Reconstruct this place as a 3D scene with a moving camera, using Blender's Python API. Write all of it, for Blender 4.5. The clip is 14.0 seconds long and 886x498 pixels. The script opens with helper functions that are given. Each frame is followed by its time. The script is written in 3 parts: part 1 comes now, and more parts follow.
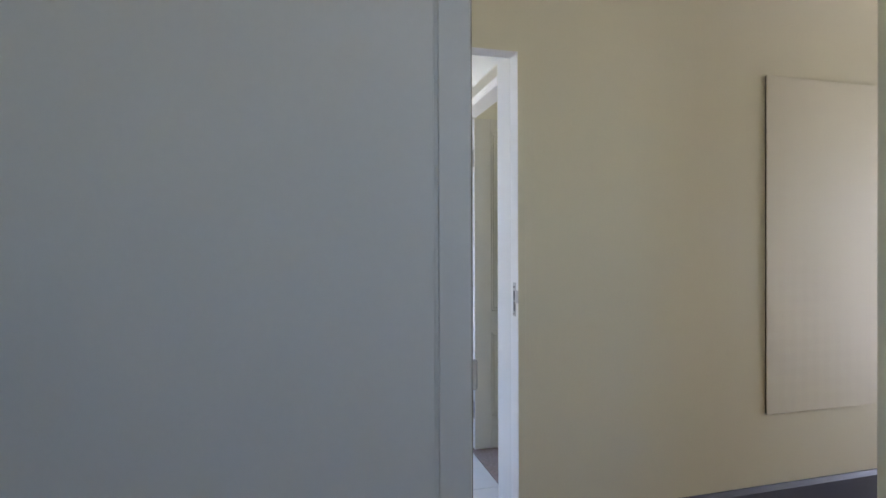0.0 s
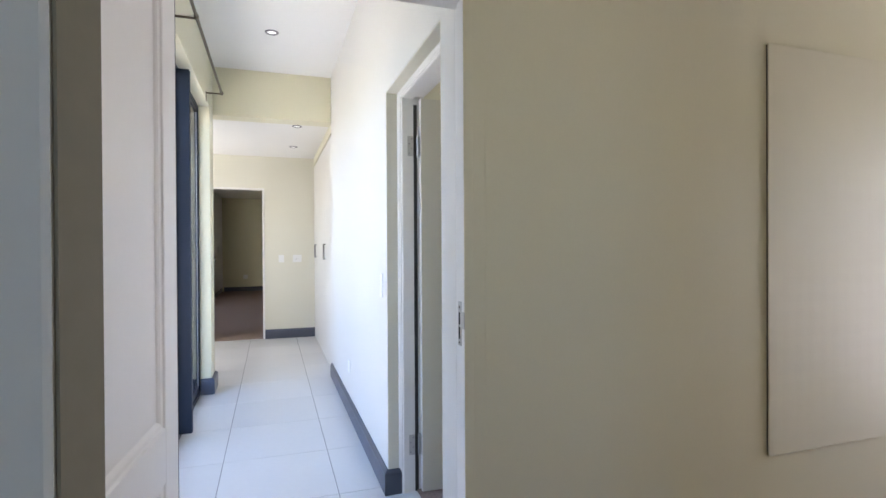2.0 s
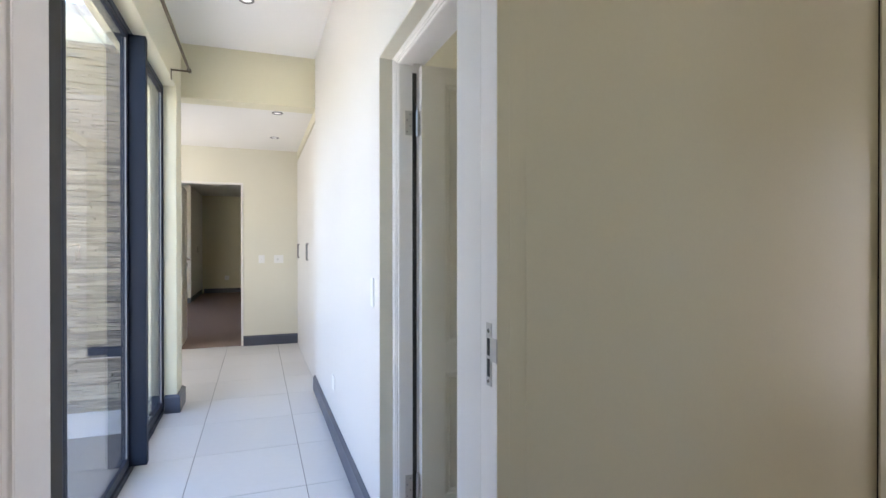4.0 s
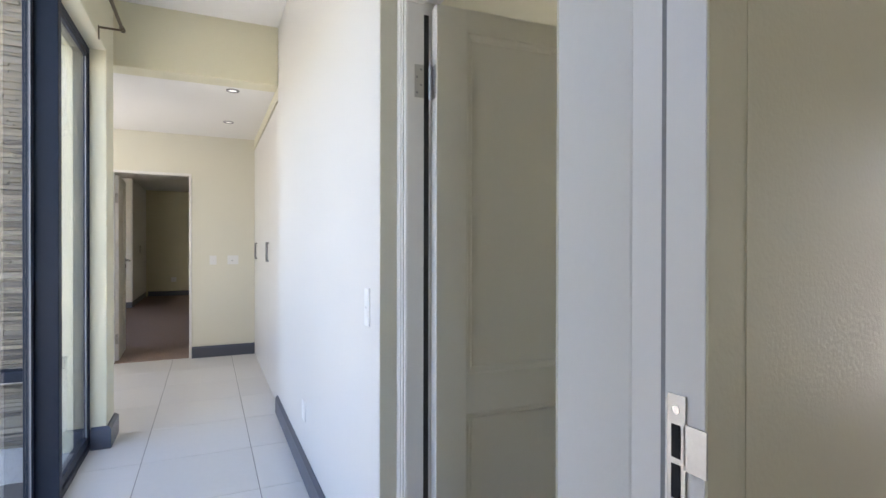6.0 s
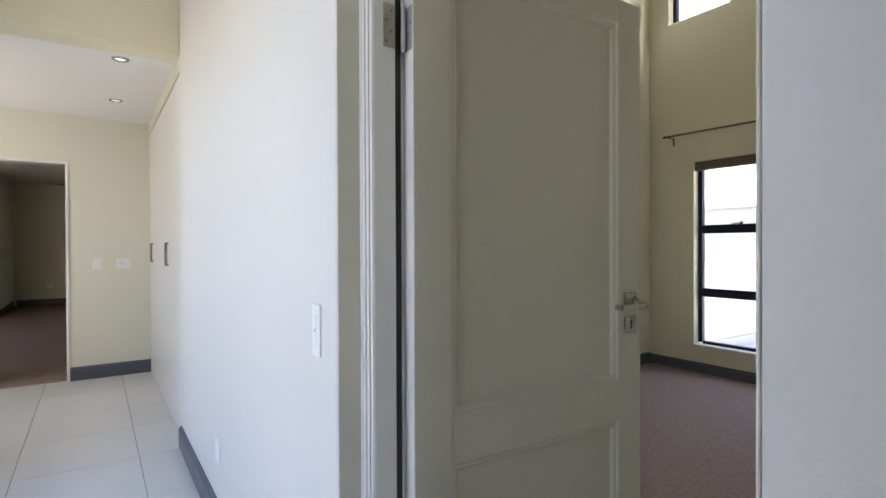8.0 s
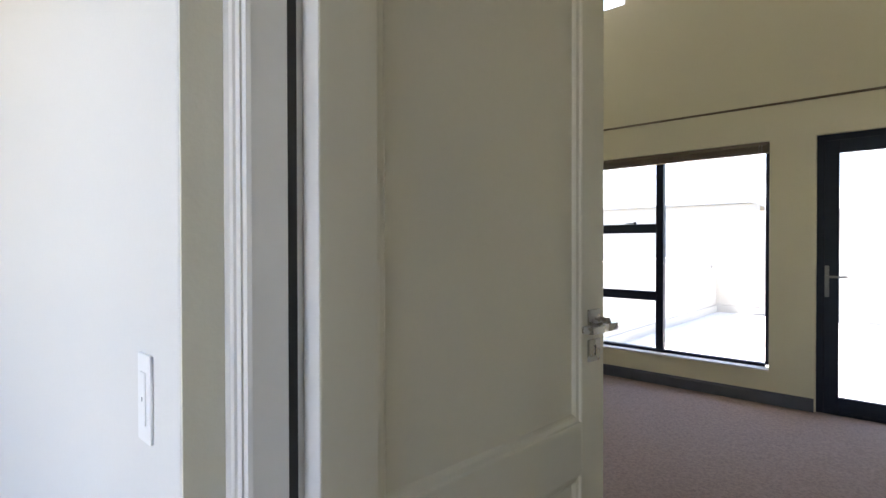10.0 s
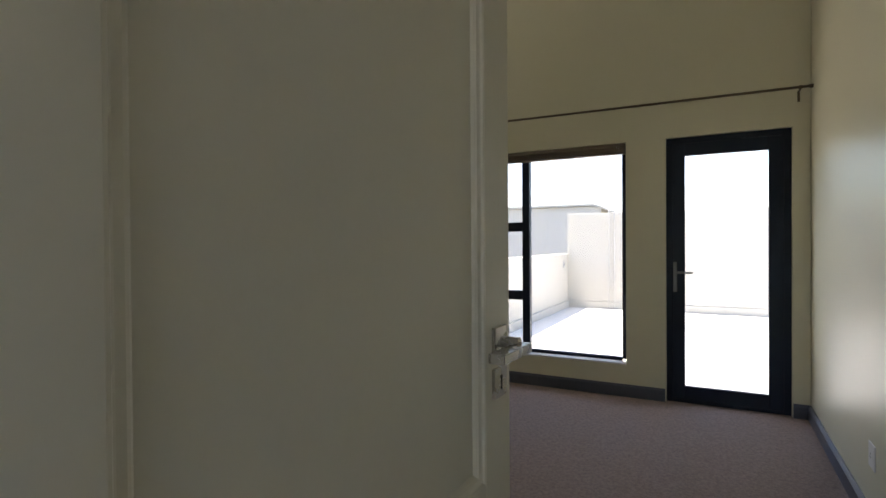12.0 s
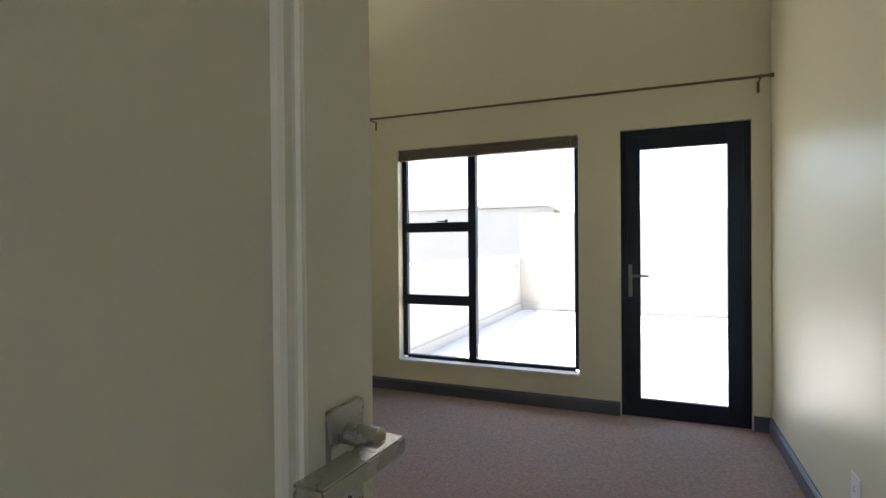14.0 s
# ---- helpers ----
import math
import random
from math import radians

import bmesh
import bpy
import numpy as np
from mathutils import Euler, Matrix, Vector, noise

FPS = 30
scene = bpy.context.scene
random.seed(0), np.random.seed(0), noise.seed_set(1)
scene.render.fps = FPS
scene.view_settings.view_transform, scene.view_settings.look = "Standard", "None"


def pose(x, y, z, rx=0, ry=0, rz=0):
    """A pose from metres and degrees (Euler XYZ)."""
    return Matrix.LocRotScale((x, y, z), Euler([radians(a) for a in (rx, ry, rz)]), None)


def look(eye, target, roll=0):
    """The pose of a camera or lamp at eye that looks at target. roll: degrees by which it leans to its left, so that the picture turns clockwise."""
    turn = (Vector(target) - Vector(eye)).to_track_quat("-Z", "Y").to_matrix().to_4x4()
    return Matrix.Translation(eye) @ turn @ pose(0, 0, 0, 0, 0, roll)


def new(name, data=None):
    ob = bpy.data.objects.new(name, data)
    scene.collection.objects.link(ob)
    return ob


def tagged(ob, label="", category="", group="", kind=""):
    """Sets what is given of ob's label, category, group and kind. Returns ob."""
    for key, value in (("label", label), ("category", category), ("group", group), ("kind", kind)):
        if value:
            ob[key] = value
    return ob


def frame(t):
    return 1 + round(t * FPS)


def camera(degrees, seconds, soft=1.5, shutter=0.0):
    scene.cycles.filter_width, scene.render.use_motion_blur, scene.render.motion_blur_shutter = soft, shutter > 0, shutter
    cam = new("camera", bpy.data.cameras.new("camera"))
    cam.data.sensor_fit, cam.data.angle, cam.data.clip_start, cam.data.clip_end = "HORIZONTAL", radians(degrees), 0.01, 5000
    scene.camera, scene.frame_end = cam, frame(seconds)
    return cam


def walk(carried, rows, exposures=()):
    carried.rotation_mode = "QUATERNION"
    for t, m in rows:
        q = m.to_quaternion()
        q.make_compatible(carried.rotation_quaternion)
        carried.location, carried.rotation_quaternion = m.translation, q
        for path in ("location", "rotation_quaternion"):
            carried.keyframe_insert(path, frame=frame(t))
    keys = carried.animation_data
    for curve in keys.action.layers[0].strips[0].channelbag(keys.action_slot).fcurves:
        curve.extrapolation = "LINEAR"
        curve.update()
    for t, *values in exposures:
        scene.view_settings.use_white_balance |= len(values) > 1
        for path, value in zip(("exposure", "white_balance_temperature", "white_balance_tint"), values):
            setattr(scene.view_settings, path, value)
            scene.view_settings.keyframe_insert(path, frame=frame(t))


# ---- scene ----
cam = camera(81.6, 14.0)
PATH = [
    (0, (-0.827, -1.9, 1.272), (-0.317, 0.034, 1.262), -0.2),
    (0.5, (-0.742, -1.785, 1.273), (-0.199, 0.14, 1.265), -0.2),
    (1, (-0.664, -1.673, 1.285), (-0.091, 0.243, 1.274), -0.2),
    (1.5, (-0.622, -1.568, 1.285), (-0.016, 0.339, 1.271), -0.2),
    (2, (-0.568, -1.451, 1.297), (0.065, 0.447, 1.284), -0.3),
    (2.5, (-0.514, -1.343, 1.296), (0.135, 0.548, 1.283), -0.2),
    (3, (-0.489, -1.242, 1.29), (0.174, 0.645, 1.279), -0.2),
    (3.2, (-0.485, -1.196, 1.287), (0.175, 0.692, 1.277), -0.1),
    (5.5, (-0.492, -0.51, 1.29), (0.292, 1.33, 1.281), 0.1),
    (6, (-0.492, -0.379, 1.288), (0.34, 1.439, 1.278), 0.1),
    (6.5, (-0.506, -0.242, 1.295), (0.392, 1.545, 1.288), 0.1),
    (7, (-0.519, -0.128, 1.291), (0.464, 1.614, 1.286), 0.0),
    (7.5, (-0.502, -0.042, 1.282), (0.561, 1.653, 1.277), 0.0),
    (7.7, (-0.487, 0.001, 1.286), (0.6, 1.68, 1.277), -0.1),
    (9.8, (-0.273, 0.432, 1.306), (1.146, 1.842, 1.288), -0.1),
    (10, (-0.251, 0.479, 1.307), (1.21, 1.845, 1.286), -0.1),
    (10.5, (-0.192, 0.565, 1.298), (1.365, 1.819, 1.276), -0.2),
    (11, (-0.125, 0.617, 1.304), (1.511, 1.768, 1.281), -0.4),
    (11.5, (-0.028, 0.69, 1.292), (1.681, 1.729, 1.272), -0.3),
    (12, (0.066, 0.731, 1.294), (1.834, 1.666, 1.274), -0.4),
    (12.5, (0.163, 0.741, 1.297), (1.963, 1.612, 1.276), -0.6),
    (13, (0.296, 0.784, 1.304), (2.122, 1.603, 1.283), -0.6),
    (13.5, (0.427, 0.789, 1.3), (2.261, 1.587, 1.281), -0.5),
    (14, (0.53, 0.799, 1.295), (2.37, 1.581, 1.278), -0.5),
]
walk(cam, [(t, look(eye, target, roll)) for t, eye, target, roll in PATH],
     exposures=[(0.0, 3.2, 6100, 20), (3.0, 3.15, 6300, 20), (5.5, 2.9, 6450, 20), (6.0, 2.84, 6450, 20), (7.5, 2.64, 6500, 20), (10.0, 2.8, 6700, 20), (11.0, 2.45, 6800, 18), (12.5, 1.98, 6900, 18), (13.5, 2.22, 6900, 18), (14.0, 2.5, 6900, 18)])

# ---- light ----
SUN_ELEV, SUN_AZ = 69.0, -80.0     # degrees; azimuth from +x towards -y
world = bpy.data.worlds.new("world")
scene.world = world
world.use_nodes = True
wn = world.node_tree.nodes
sky = wn.new("ShaderNodeTexSky")
sky.sky_type = "NISHITA"
sky.sun_disc = False
sky.sun_elevation = radians(SUN_ELEV)
sky.sun_rotation = radians(90 + SUN_AZ)
world.node_tree.links.new(sky.outputs[0], wn["Background"].inputs[0])
wn["Background"].inputs[1].default_value = 0.15


def lamp(name, kind, m, energy, color=(1, 1, 1), **kw):
    d = bpy.data.lights.new(name, kind)
    d.energy, d.color = energy, color
    for k, v in kw.items():
        if k == "angle":
            d.angle = v
        elif k == "size":
            d.shape, d.size, d.size_y = "RECTANGLE", v[0], v[1]
    o = new(name, d)
    o.matrix_world = m
    return o


ce, se = math.cos(radians(SUN_ELEV)), math.sin(radians(SUN_ELEV))
sun_dir = Vector((ce * math.cos(radians(SUN_AZ)), -ce * math.sin(radians(SUN_AZ)), se))
lamp("sun", "SUN", look(sun_dir * 30, (0, 0, 0)), 5.0, (1.0, 0.95, 0.88), angle=radians(0.5))
# skylight that comes in by an unseen window of the first bedroom, behind the walk, and a side fill
lamp("bedroom_window_light", "AREA", look((-1.0, -3.94, 1.95), (-0.95, 0.0, 1.8)), 0.50, (0.66, 0.82, 1.0), size=(0.8, 1.1))
# no window is seen at this side; the lamp is added to brighten the wall
lamp("bedroom_side_fill", "AREA", look((4.13, -0.65, 1.1), (0, -0.8, 1.0)), 3.6, (0.99, 0.95, 0.92), size=(0.75, 1.9))
# lamp added in the lobby's unseen side wall to brighten it, and skylight through the small high window of the second
# bedroom
lamp("lobby_fill", "AREA", look((-2.44, 5.1, 1.5), (0, 5.1, 1.45)), 2.6, (0.96, 0.98, 1.0), size=(1.2, 1.2))
lamp("high_window_light", "AREA", look((4.64, 2.905, 3.905), (1.0, 0.4, 1.6)), 3.2, (0.97, 0.98, 1.0), size=(0.55, 0.5))

# ---- materials ----


def rgb(c):
    return (c[0], c[1], c[2], 1)


def material(name, col, rough=0.6, metal=0.0, var=0.06, scale=6.0, fine=220.0, bump=0.05, bump_scale=None, spec=0.5, rand=0.0, dark=None, coat=0.0):
    """Painted or natural surface: broad tone variation, fine grain, fine relief, wear in the gloss."""
    m = bpy.data.materials.new(name)
    m.use_nodes = True
    nt = m.node_tree
    N, L = nt.nodes, nt.links
    b = N["Principled BSDF"]
    b.inputs["Roughness"].default_value = rough
    b.inputs["Metallic"].default_value = metal
    b.inputs["Specular IOR Level"].default_value = spec
    b.inputs["Coat Weight"].default_value = coat
    tc = N.new("ShaderNodeTexCoord")
    src = tc.outputs["Object"]
    n1 = N.new("ShaderNodeTexNoise")
    n1.inputs["Scale"].default_value, n1.inputs["Detail"].default_value = scale, 5
    n2 = N.new("ShaderNodeTexNoise")
    n2.inputs["Scale"].default_value, n2.inputs["Detail"].default_value = fine, 3
    L.new(src, n1.inputs["Vector"])
    L.new(src, n2.inputs["Vector"])
    mix = N.new("ShaderNodeMix")
    mix.data_type = "RGBA"
    d = dark if dark else tuple(c * (1 - 2.2 * var) for c in col)
    mix.inputs[6].default_value, mix.inputs[7].default_value = rgb(d), rgb(tuple(min(1, c * (1 + var * 0.6)) for c in col))
    add = N.new("ShaderNodeMath")
    add.operation = "MULTIPLY_ADD"
    add.inputs[1].default_value = 0.45
    L.new(n2.outputs["Fac"], add.inputs[0])
    half = N.new("ShaderNodeMath")
    half.operation = "MULTIPLY"
    half.inputs[1].default_value = 0.62
    L.new(n1.outputs["Fac"], half.inputs[0])
    L.new(half.outputs[0], add.inputs[2])
    out = add.outputs[0]
    if rand:
        oi = N.new("ShaderNodeObjectInfo")
        ra = N.new("ShaderNodeMath")
        ra.operation = "MULTIPLY_ADD"
        ra.inputs[1].default_value = rand
        L.new(oi.outputs["Random"], ra.inputs[0])
        sub = N.new("ShaderNodeMath")
        sub.operation = "SUBTRACT"
        sub.inputs[1].default_value = rand / 2
        L.new(out, sub.inputs[0])
        L.new(sub.outputs[0], ra.inputs[2])
        out = ra.outputs[0]
    L.new(out, mix.inputs[0])
    L.new(mix.outputs[2], b.inputs["Base Color"])
    mr = N.new("ShaderNodeMapRange")
    mr.inputs["To Min"].default_value, mr.inputs["To Max"].default_value = max(0.02, rough - 0.06), min(1, rough + 0.06)
    L.new(n1.outputs["Fac"], mr.inputs["Value"])
    L.new(mr.outputs[0], b.inputs["Roughness"])
    if bump:
        nb = N.new("ShaderNodeTexNoise")
        nb.inputs["Scale"].default_value, nb.inputs["Detail"].default_value = bump_scale or fine, 4
        L.new(src, nb.inputs["Vector"])
        bp = N.new("ShaderNodeBump")
        bp.inputs["Strength"].default_value, bp.inputs["Distance"].default_value = bump, 0.004
        L.new(nb.outputs["Fac"], bp.inputs["Height"])
        L.new(bp.outputs[0], b.inputs["Normal"])
    return m


PAINT = material("cream_wall_paint", (0.70, 0.665, 0.49), 0.38, var=0.03, scale=1.4, fine=90, bump=0.12, bump_scale=160, spec=0.5)
# whiter copy of the cream: the passage wall's daylight is put into the colour
DAYLITWALL = material("daylit_wall_paint", (0.70, 0.688, 0.65), 0.42, var=0.025, scale=1.4, fine=90, bump=0.10, bump_scale=160, spec=0.45)
PALE = material("pale_cream_paint", (0.735, 0.712, 0.60), 0.45, var=0.025, scale=1.4, fine=90, bump=0.10, bump_scale=160, spec=0.4)
CEIL = material("ceiling_paint", (0.80, 0.79, 0.76), 0.8, var=0.02, scale=1.5, bump=0.05)
ENAMEL = material("white_enamel", (0.80, 0.785, 0.755), 0.38, var=0.02, scale=3, fine=60, bump=0.04, bump_scale=90)
DOORP = material("door_paint", (0.64, 0.608, 0.505), 0.40, var=0.025, scale=2.5, fine=70, bump=0.07, bump_scale=110)
# greyer than the other doors: this door's shade is put into the colour
SHADEDDOOR = material("shaded_door_paint", (0.53, 0.53, 0.50), 0.45, var=0.04, scale=2.0, fine=70, bump=0.06, bump_scale=110)
OLIVEEDGE = material("olive_door_edge", (0.19, 0.172, 0.12), 0.6, var=0.12, scale=8, fine=90, bump=0.1)
SKIRT = material("slate_blue_skirting", (0.085, 0.095, 0.125), 0.38, var=0.10, scale=5, bump=0.05)
ALU = material("charcoal_aluminium", (0.013, 0.021, 0.040), 0.48, var=0.1, scale=20, bump=0.03, spec=0.25)
GREYMETAL = material("grey_metal", (0.22, 0.22, 0.22), 0.42, metal=0.6, var=0.06, scale=30, bump=0.02)
MIDGREY = material("mid_grey", (0.30, 0.30, 0.30), 0.7, var=0.08, scale=30, bump=0.02)
NICKEL = material("brushed_nickel", (0.47, 0.455, 0.43), 0.27, metal=1.0, var=0.05, scale=30, fine=400, bump=0.03)
STEEL = material("hinge_steel", (0.56, 0.55, 0.53), 0.38, metal=0.85, var=0.10, scale=40, bump=0.03)
BRASSY = material("bronze_rod", (0.16, 0.13, 0.085), 0.38, metal=0.7, var=0.1, scale=30, bump=0.02)
# near-black that stands in for shade in the door frames' gaps
GAPSHADE = material("dark_gap_shade", (0.034, 0.030, 0.025), 0.7, var=0.1, scale=20, bump=0.02)
BLACK = material("dark_slot", (0.012, 0.012, 0.012), 0.8, var=0.1, bump=0)
PLASTIC = material("white_plastic", (0.82, 0.82, 0.80), 0.35, var=0.01, bump=0)
MELA = material("white_melamine", (0.68, 0.665, 0.625), 0.33, var=0.015, scale=2, bump=0.03)
TILE = material("porcelain_tile", (0.66, 0.645, 0.61), 0.30, var=0.05, scale=2.2, fine=26, bump=0.02, rand=0.5, spec=0.5)
GROUT = material("grout", (0.17, 0.155, 0.135), 0.9, var=0.1, bump=0.05)
CARPET = material("brown_carpet", (0.41, 0.308, 0.262), 0.96, var=0.36, scale=55, fine=150, bump=1.0, bump_scale=210, spec=0.1)
BOARD = material("embossed_board", (0.69, 0.655, 0.505), 0.5, var=0.02, scale=3, bump=0.05)
SLATE = material("slate_strip", (0.37, 0.322, 0.245), 0.75, var=0.30, scale=18, fine=120, bump=0.4, bump_scale=60, rand=0.9)
PAVE = material("paving", (0.66, 0.645, 0.62), 0.8, var=0.1, scale=6, bump=0.15)
TERR = material("terrace_tile", (0.70, 0.69, 0.67), 0.6, var=0.04, scale=4, bump=0.05, rand=0.4)
RENDER = material("outside_plaster", (0.53, 0.50, 0.445), 0.85, var=0.05, scale=2, bump=0.15, bump_scale=120)
GREYWALL = material("grey_plaster", (0.50, 0.488, 0.475), 0.85, var=0.05, scale=2, bump=0.15)
ROOF = material("grey_roof", (0.18, 0.18, 0.19), 0.7, var=0.1, scale=4, bump=0.1)
SLATM = material("dark_wood_slat", (0.20, 0.15, 0.11), 0.45, var=0.2, scale=15, bump=0.05)
GROUND = material("dry_ground", (0.30, 0.27, 0.20), 0.95, var=0.2, scale=0.5, bump=0.2)


def glass_material():
    """Thin clear glazing: it lets light straight through and mirrors more at a glancing angle."""
    m = bpy.data.materials.new("clear_glass")
    m.use_nodes = True
    N, L = m.node_tree.nodes, m.node_tree.links
    N.remove(N["Principled BSDF"])
    tr, gl, fr, mx = N.new("ShaderNodeBsdfTransparent"), N.new("ShaderNodeBsdfGlossy"), N.new("ShaderNodeLayerWeight"), N.new("ShaderNodeMixShader")
    pw, ma = N.new("ShaderNodeMath"), N.new("ShaderNodeMath")
    pw.operation, ma.operation = "POWER", "MULTIPLY_ADD"
    pw.inputs[1].default_value, ma.inputs[1].default_value, ma.inputs[2].default_value = 5.0, 0.96, 0.04
    tr.inputs["Color"].default_value = (0.95, 0.97, 0.965, 1)
    gl.inputs["Roughness"].default_value = 0.0
    fr.inputs["Blend"].default_value = 0.5
    L.new(fr.outputs["Facing"], pw.inputs[0])
    L.new(pw.outputs[0], ma.inputs[0])
    L.new(ma.outputs[0], mx.inputs[0])
    L.new(tr.outputs[0], mx.inputs[1])
    L.new(gl.outputs[0], mx.inputs[2])
    L.new(mx.outputs[0], N["Material Output"].inputs["Surface"])
    return m


GLASS = glass_material()


def bulb_material():
    m = bpy.data.materials.new("lit_bulb")
    m.use_nodes = True
    b = m.node_tree.nodes["Principled BSDF"]
    b.inputs["Base Color"].default_value = (0.9, 0.9, 0.88, 1)
    b.inputs["Emission Color"].default_value = (1, 0.97, 0.9, 1)
    b.inputs["Emission Strength"].default_value = 0.13
    return m


BULB = bulb_material()

# the board's embossed lozenges
nt = BOARD.node_tree
ck = nt.nodes.new("ShaderNodeTexVoronoi")
ck.distance = "MANHATTAN"
ck.inputs["Scale"].default_value = 15
ck.inputs["Randomness"].default_value = 0.12
tcb = nt.nodes["Texture Coordinate"]
nt.links.new(tcb.outputs["Object"], ck.inputs["Vector"])
bpn = nt.nodes["Bump"]
nt.links.new(ck.outputs["Distance"], bpn.inputs["Height"])
bpn.inputs["Strength"].default_value = 0.16

# ---- building helpers ----


def bx(bm, x0, x1, y0, y1, z0, z1, bevel=0.0, seg=1):
    made = bmesh.ops.create_cube(bm, size=1)["verts"]
    for v in made:
        v.co = Vector((x0 + (v.co.x + 0.5) * (x1 - x0), y0 + (v.co.y + 0.5) * (y1 - y0), z0 + (v.co.z + 0.5) * (z1 - z0)))
    if bevel:
        bmesh.ops.bevel(bm, geom=list({e for v in made for e in v.link_edges}), offset=bevel, segments=seg, affect="EDGES", clamp_overlap=True)


def cyl(bm, p, q, r, n=16, r2=None):
    p, q = Vector(p), Vector(q)
    made = bmesh.ops.create_cone(bm, cap_ends=True, segments=n, radius1=r, radius2=r if r2 is None else r2, depth=(q - p).length)["verts"]
    m = Matrix.Translation((p + q) / 2) @ (q - p).to_track_quat("Z", "Y").to_matrix().to_4x4()
    bmesh.ops.transform(bm, matrix=m, verts=made)


def finish(name, bm, mat, smooth=False):
    me = bpy.data.meshes.new(name)
    bmesh.ops.recalc_face_normals(bm, faces=bm.faces)
    bm.to_mesh(me)
    bm.free()
    me.materials.append(mat)
    if smooth:
        for p in me.polygons:
            p.use_smooth = True
    return new(name, me)


def part(name, bm, mat, parent, label="", smooth=False):
    ob = finish(name, bm, mat, smooth)
    ob.parent = parent
    if label:
        tagged(ob, label)
    return ob


def box_part(name, parent, mat, x0, x1, y0, y1, z0, z1, bevel=0.0, label=""):
    bm = bmesh.new()
    bx(bm, x0, x1, y0, y1, z0, z1, bevel)
    return part(name, bm, mat, parent, label)


def thing(name, label, category, m=None, group="", kind=""):
    ob = new(name)
    ob.empty_display_size = 0.1
    if m is not None:
        ob.matrix_world = m
    return tagged(ob, label, category, group, kind)


def setting(name, bm, mat, label, category, bevel=0.0, smooth=False):
    ob = finish(name, bm, mat, smooth)
    if bevel:
        md = ob.modifiers.new("bevel", "BEVEL")
        md.width, md.segments, md.limit_method, md.angle_limit = bevel, 3, "ANGLE", radians(40)
    return tagged(ob, label, category, kind="structure")


def wall(name, axis, a0, a1, t0, t1, z0, z1, openings=(), mat=None, label="cream painted plaster wall", bevel=0.006):
    """A wall that runs along an axis from a0 to a1, t0 to t1 thick, with openings (a, a, z, z) right through it."""
    cuts = sorted({a0, a1, *[o[0] for o in openings], *[o[1] for o in openings]})
    cuts = [c for c in cuts if a0 <= c <= a1]
    zs = sorted({z0, z1, *[o[2] for o in openings], *[o[3] for o in openings]})
    zs = [z for z in zs if z0 <= z <= z1]
    bm = bmesh.new()
    for i in range(len(cuts) - 1):
        for j in range(len(zs) - 1):
            ca, cz = (cuts[i] + cuts[i + 1]) / 2, (zs[j] + zs[j + 1]) / 2
            if any(o[0] < ca < o[1] and o[2] < cz < o[3] for o in openings):
                continue
            if axis == "x":
                bx(bm, cuts[i], cuts[i + 1], t0, t1, zs[j], zs[j + 1])
            else:
                bx(bm, t0, t1, cuts[i], cuts[i + 1], zs[j], zs[j + 1])
    bmesh.ops.remove_doubles(bm, verts=bm.verts, dist=1e-5)
    seen = {}
    for f in bm.faces:
        seen.setdefault(tuple(sorted(v.index for v in f.verts)), []).append(f)
    bmesh.ops.delete(bm, geom=[f for fs in seen.values() if len(fs) > 1 for f in fs], context="FACES")
    return setting(name, bm, mat or PAINT, label, "wall", bevel)


def sweep(bm, pts, prof, closed=False):
    """A moulding: a profile (outwards, up) led along a line of plan points, mitred at the corners; outwards is to the right of the line."""
    n = len(pts)
    rings = []
    for i, p in enumerate(pts):
        p = Vector((p[0], p[1]))
        d0 = (p - Vector(pts[i - 1][:2])).normalized() if (i > 0 or closed) else None
        d1 = (Vector(pts[(i + 1) % n][:2]) - p).normalized() if (i < n - 1 or closed) else None
        d0, d1 = d0 or d1, d1 or d0
        n0, n1 = Vector((d0.y, -d0.x)), Vector((d1.y, -d1.x))
        mit = (n0 + n1)
        mit = mit / max(0.2, mit.dot(n0))
        rings.append([bm.verts.new((p.x + mit.x * o, p.y + mit.y * o, z)) for o, z in prof])
    k = len(prof)
    for i in range(n if closed else n - 1):
        a, b = rings[i], rings[(i + 1) % n]
        for j in range(k):
            bm.faces.new((a[j], b[j], b[(j + 1) % k], a[(j + 1) % k]))
    if not closed:
        bm.faces.new(rings[0])
        bm.faces.new(rings[-1][::-1])


def skirting(name, pts, h=0.13, d=0.02):
    bm = bmesh.new()
    sweep(bm, pts, [(0.0, 0.0), (d, 0.0), (d, h - 0.018), (d * 0.35, h), (0.0, h)])
    return setting(name, bm, SKIRT, "slate-blue painted skirting board along the wall", "skirting")


# ---- structure ----
H1, H2, HB, HA = 2.97, 2.525, 4.45, 2.94       # ceilings: passage, far lobby, second bedroom, first bedroom
YE = 6.17                                      # end wall of the lobby
HL = 2.56                                      # lobby ceiling
XW = 4.57                                      # window wall of the second bedroom
YB = 0.115                                     # its side wall

# between the first bedroom and the passage / second bedroom
wall("wall_first_bedroom", "x", -1.60, XW + 0.22, 0.0, YB, 0.0, 4.6, [(-0.867, 0.009, -1, 2.070)])
# passage, right-hand wall with the opening to the second bedroom
wall("wall_passage_right", "y", YB, 3.77, 0.0, 0.20, 0.0, 4.6, [(0.272, 1.181, -1, 2.095)], mat=DAYLITWALL, label="cream plaster wall of the passage, whitened in colour for its daylight")
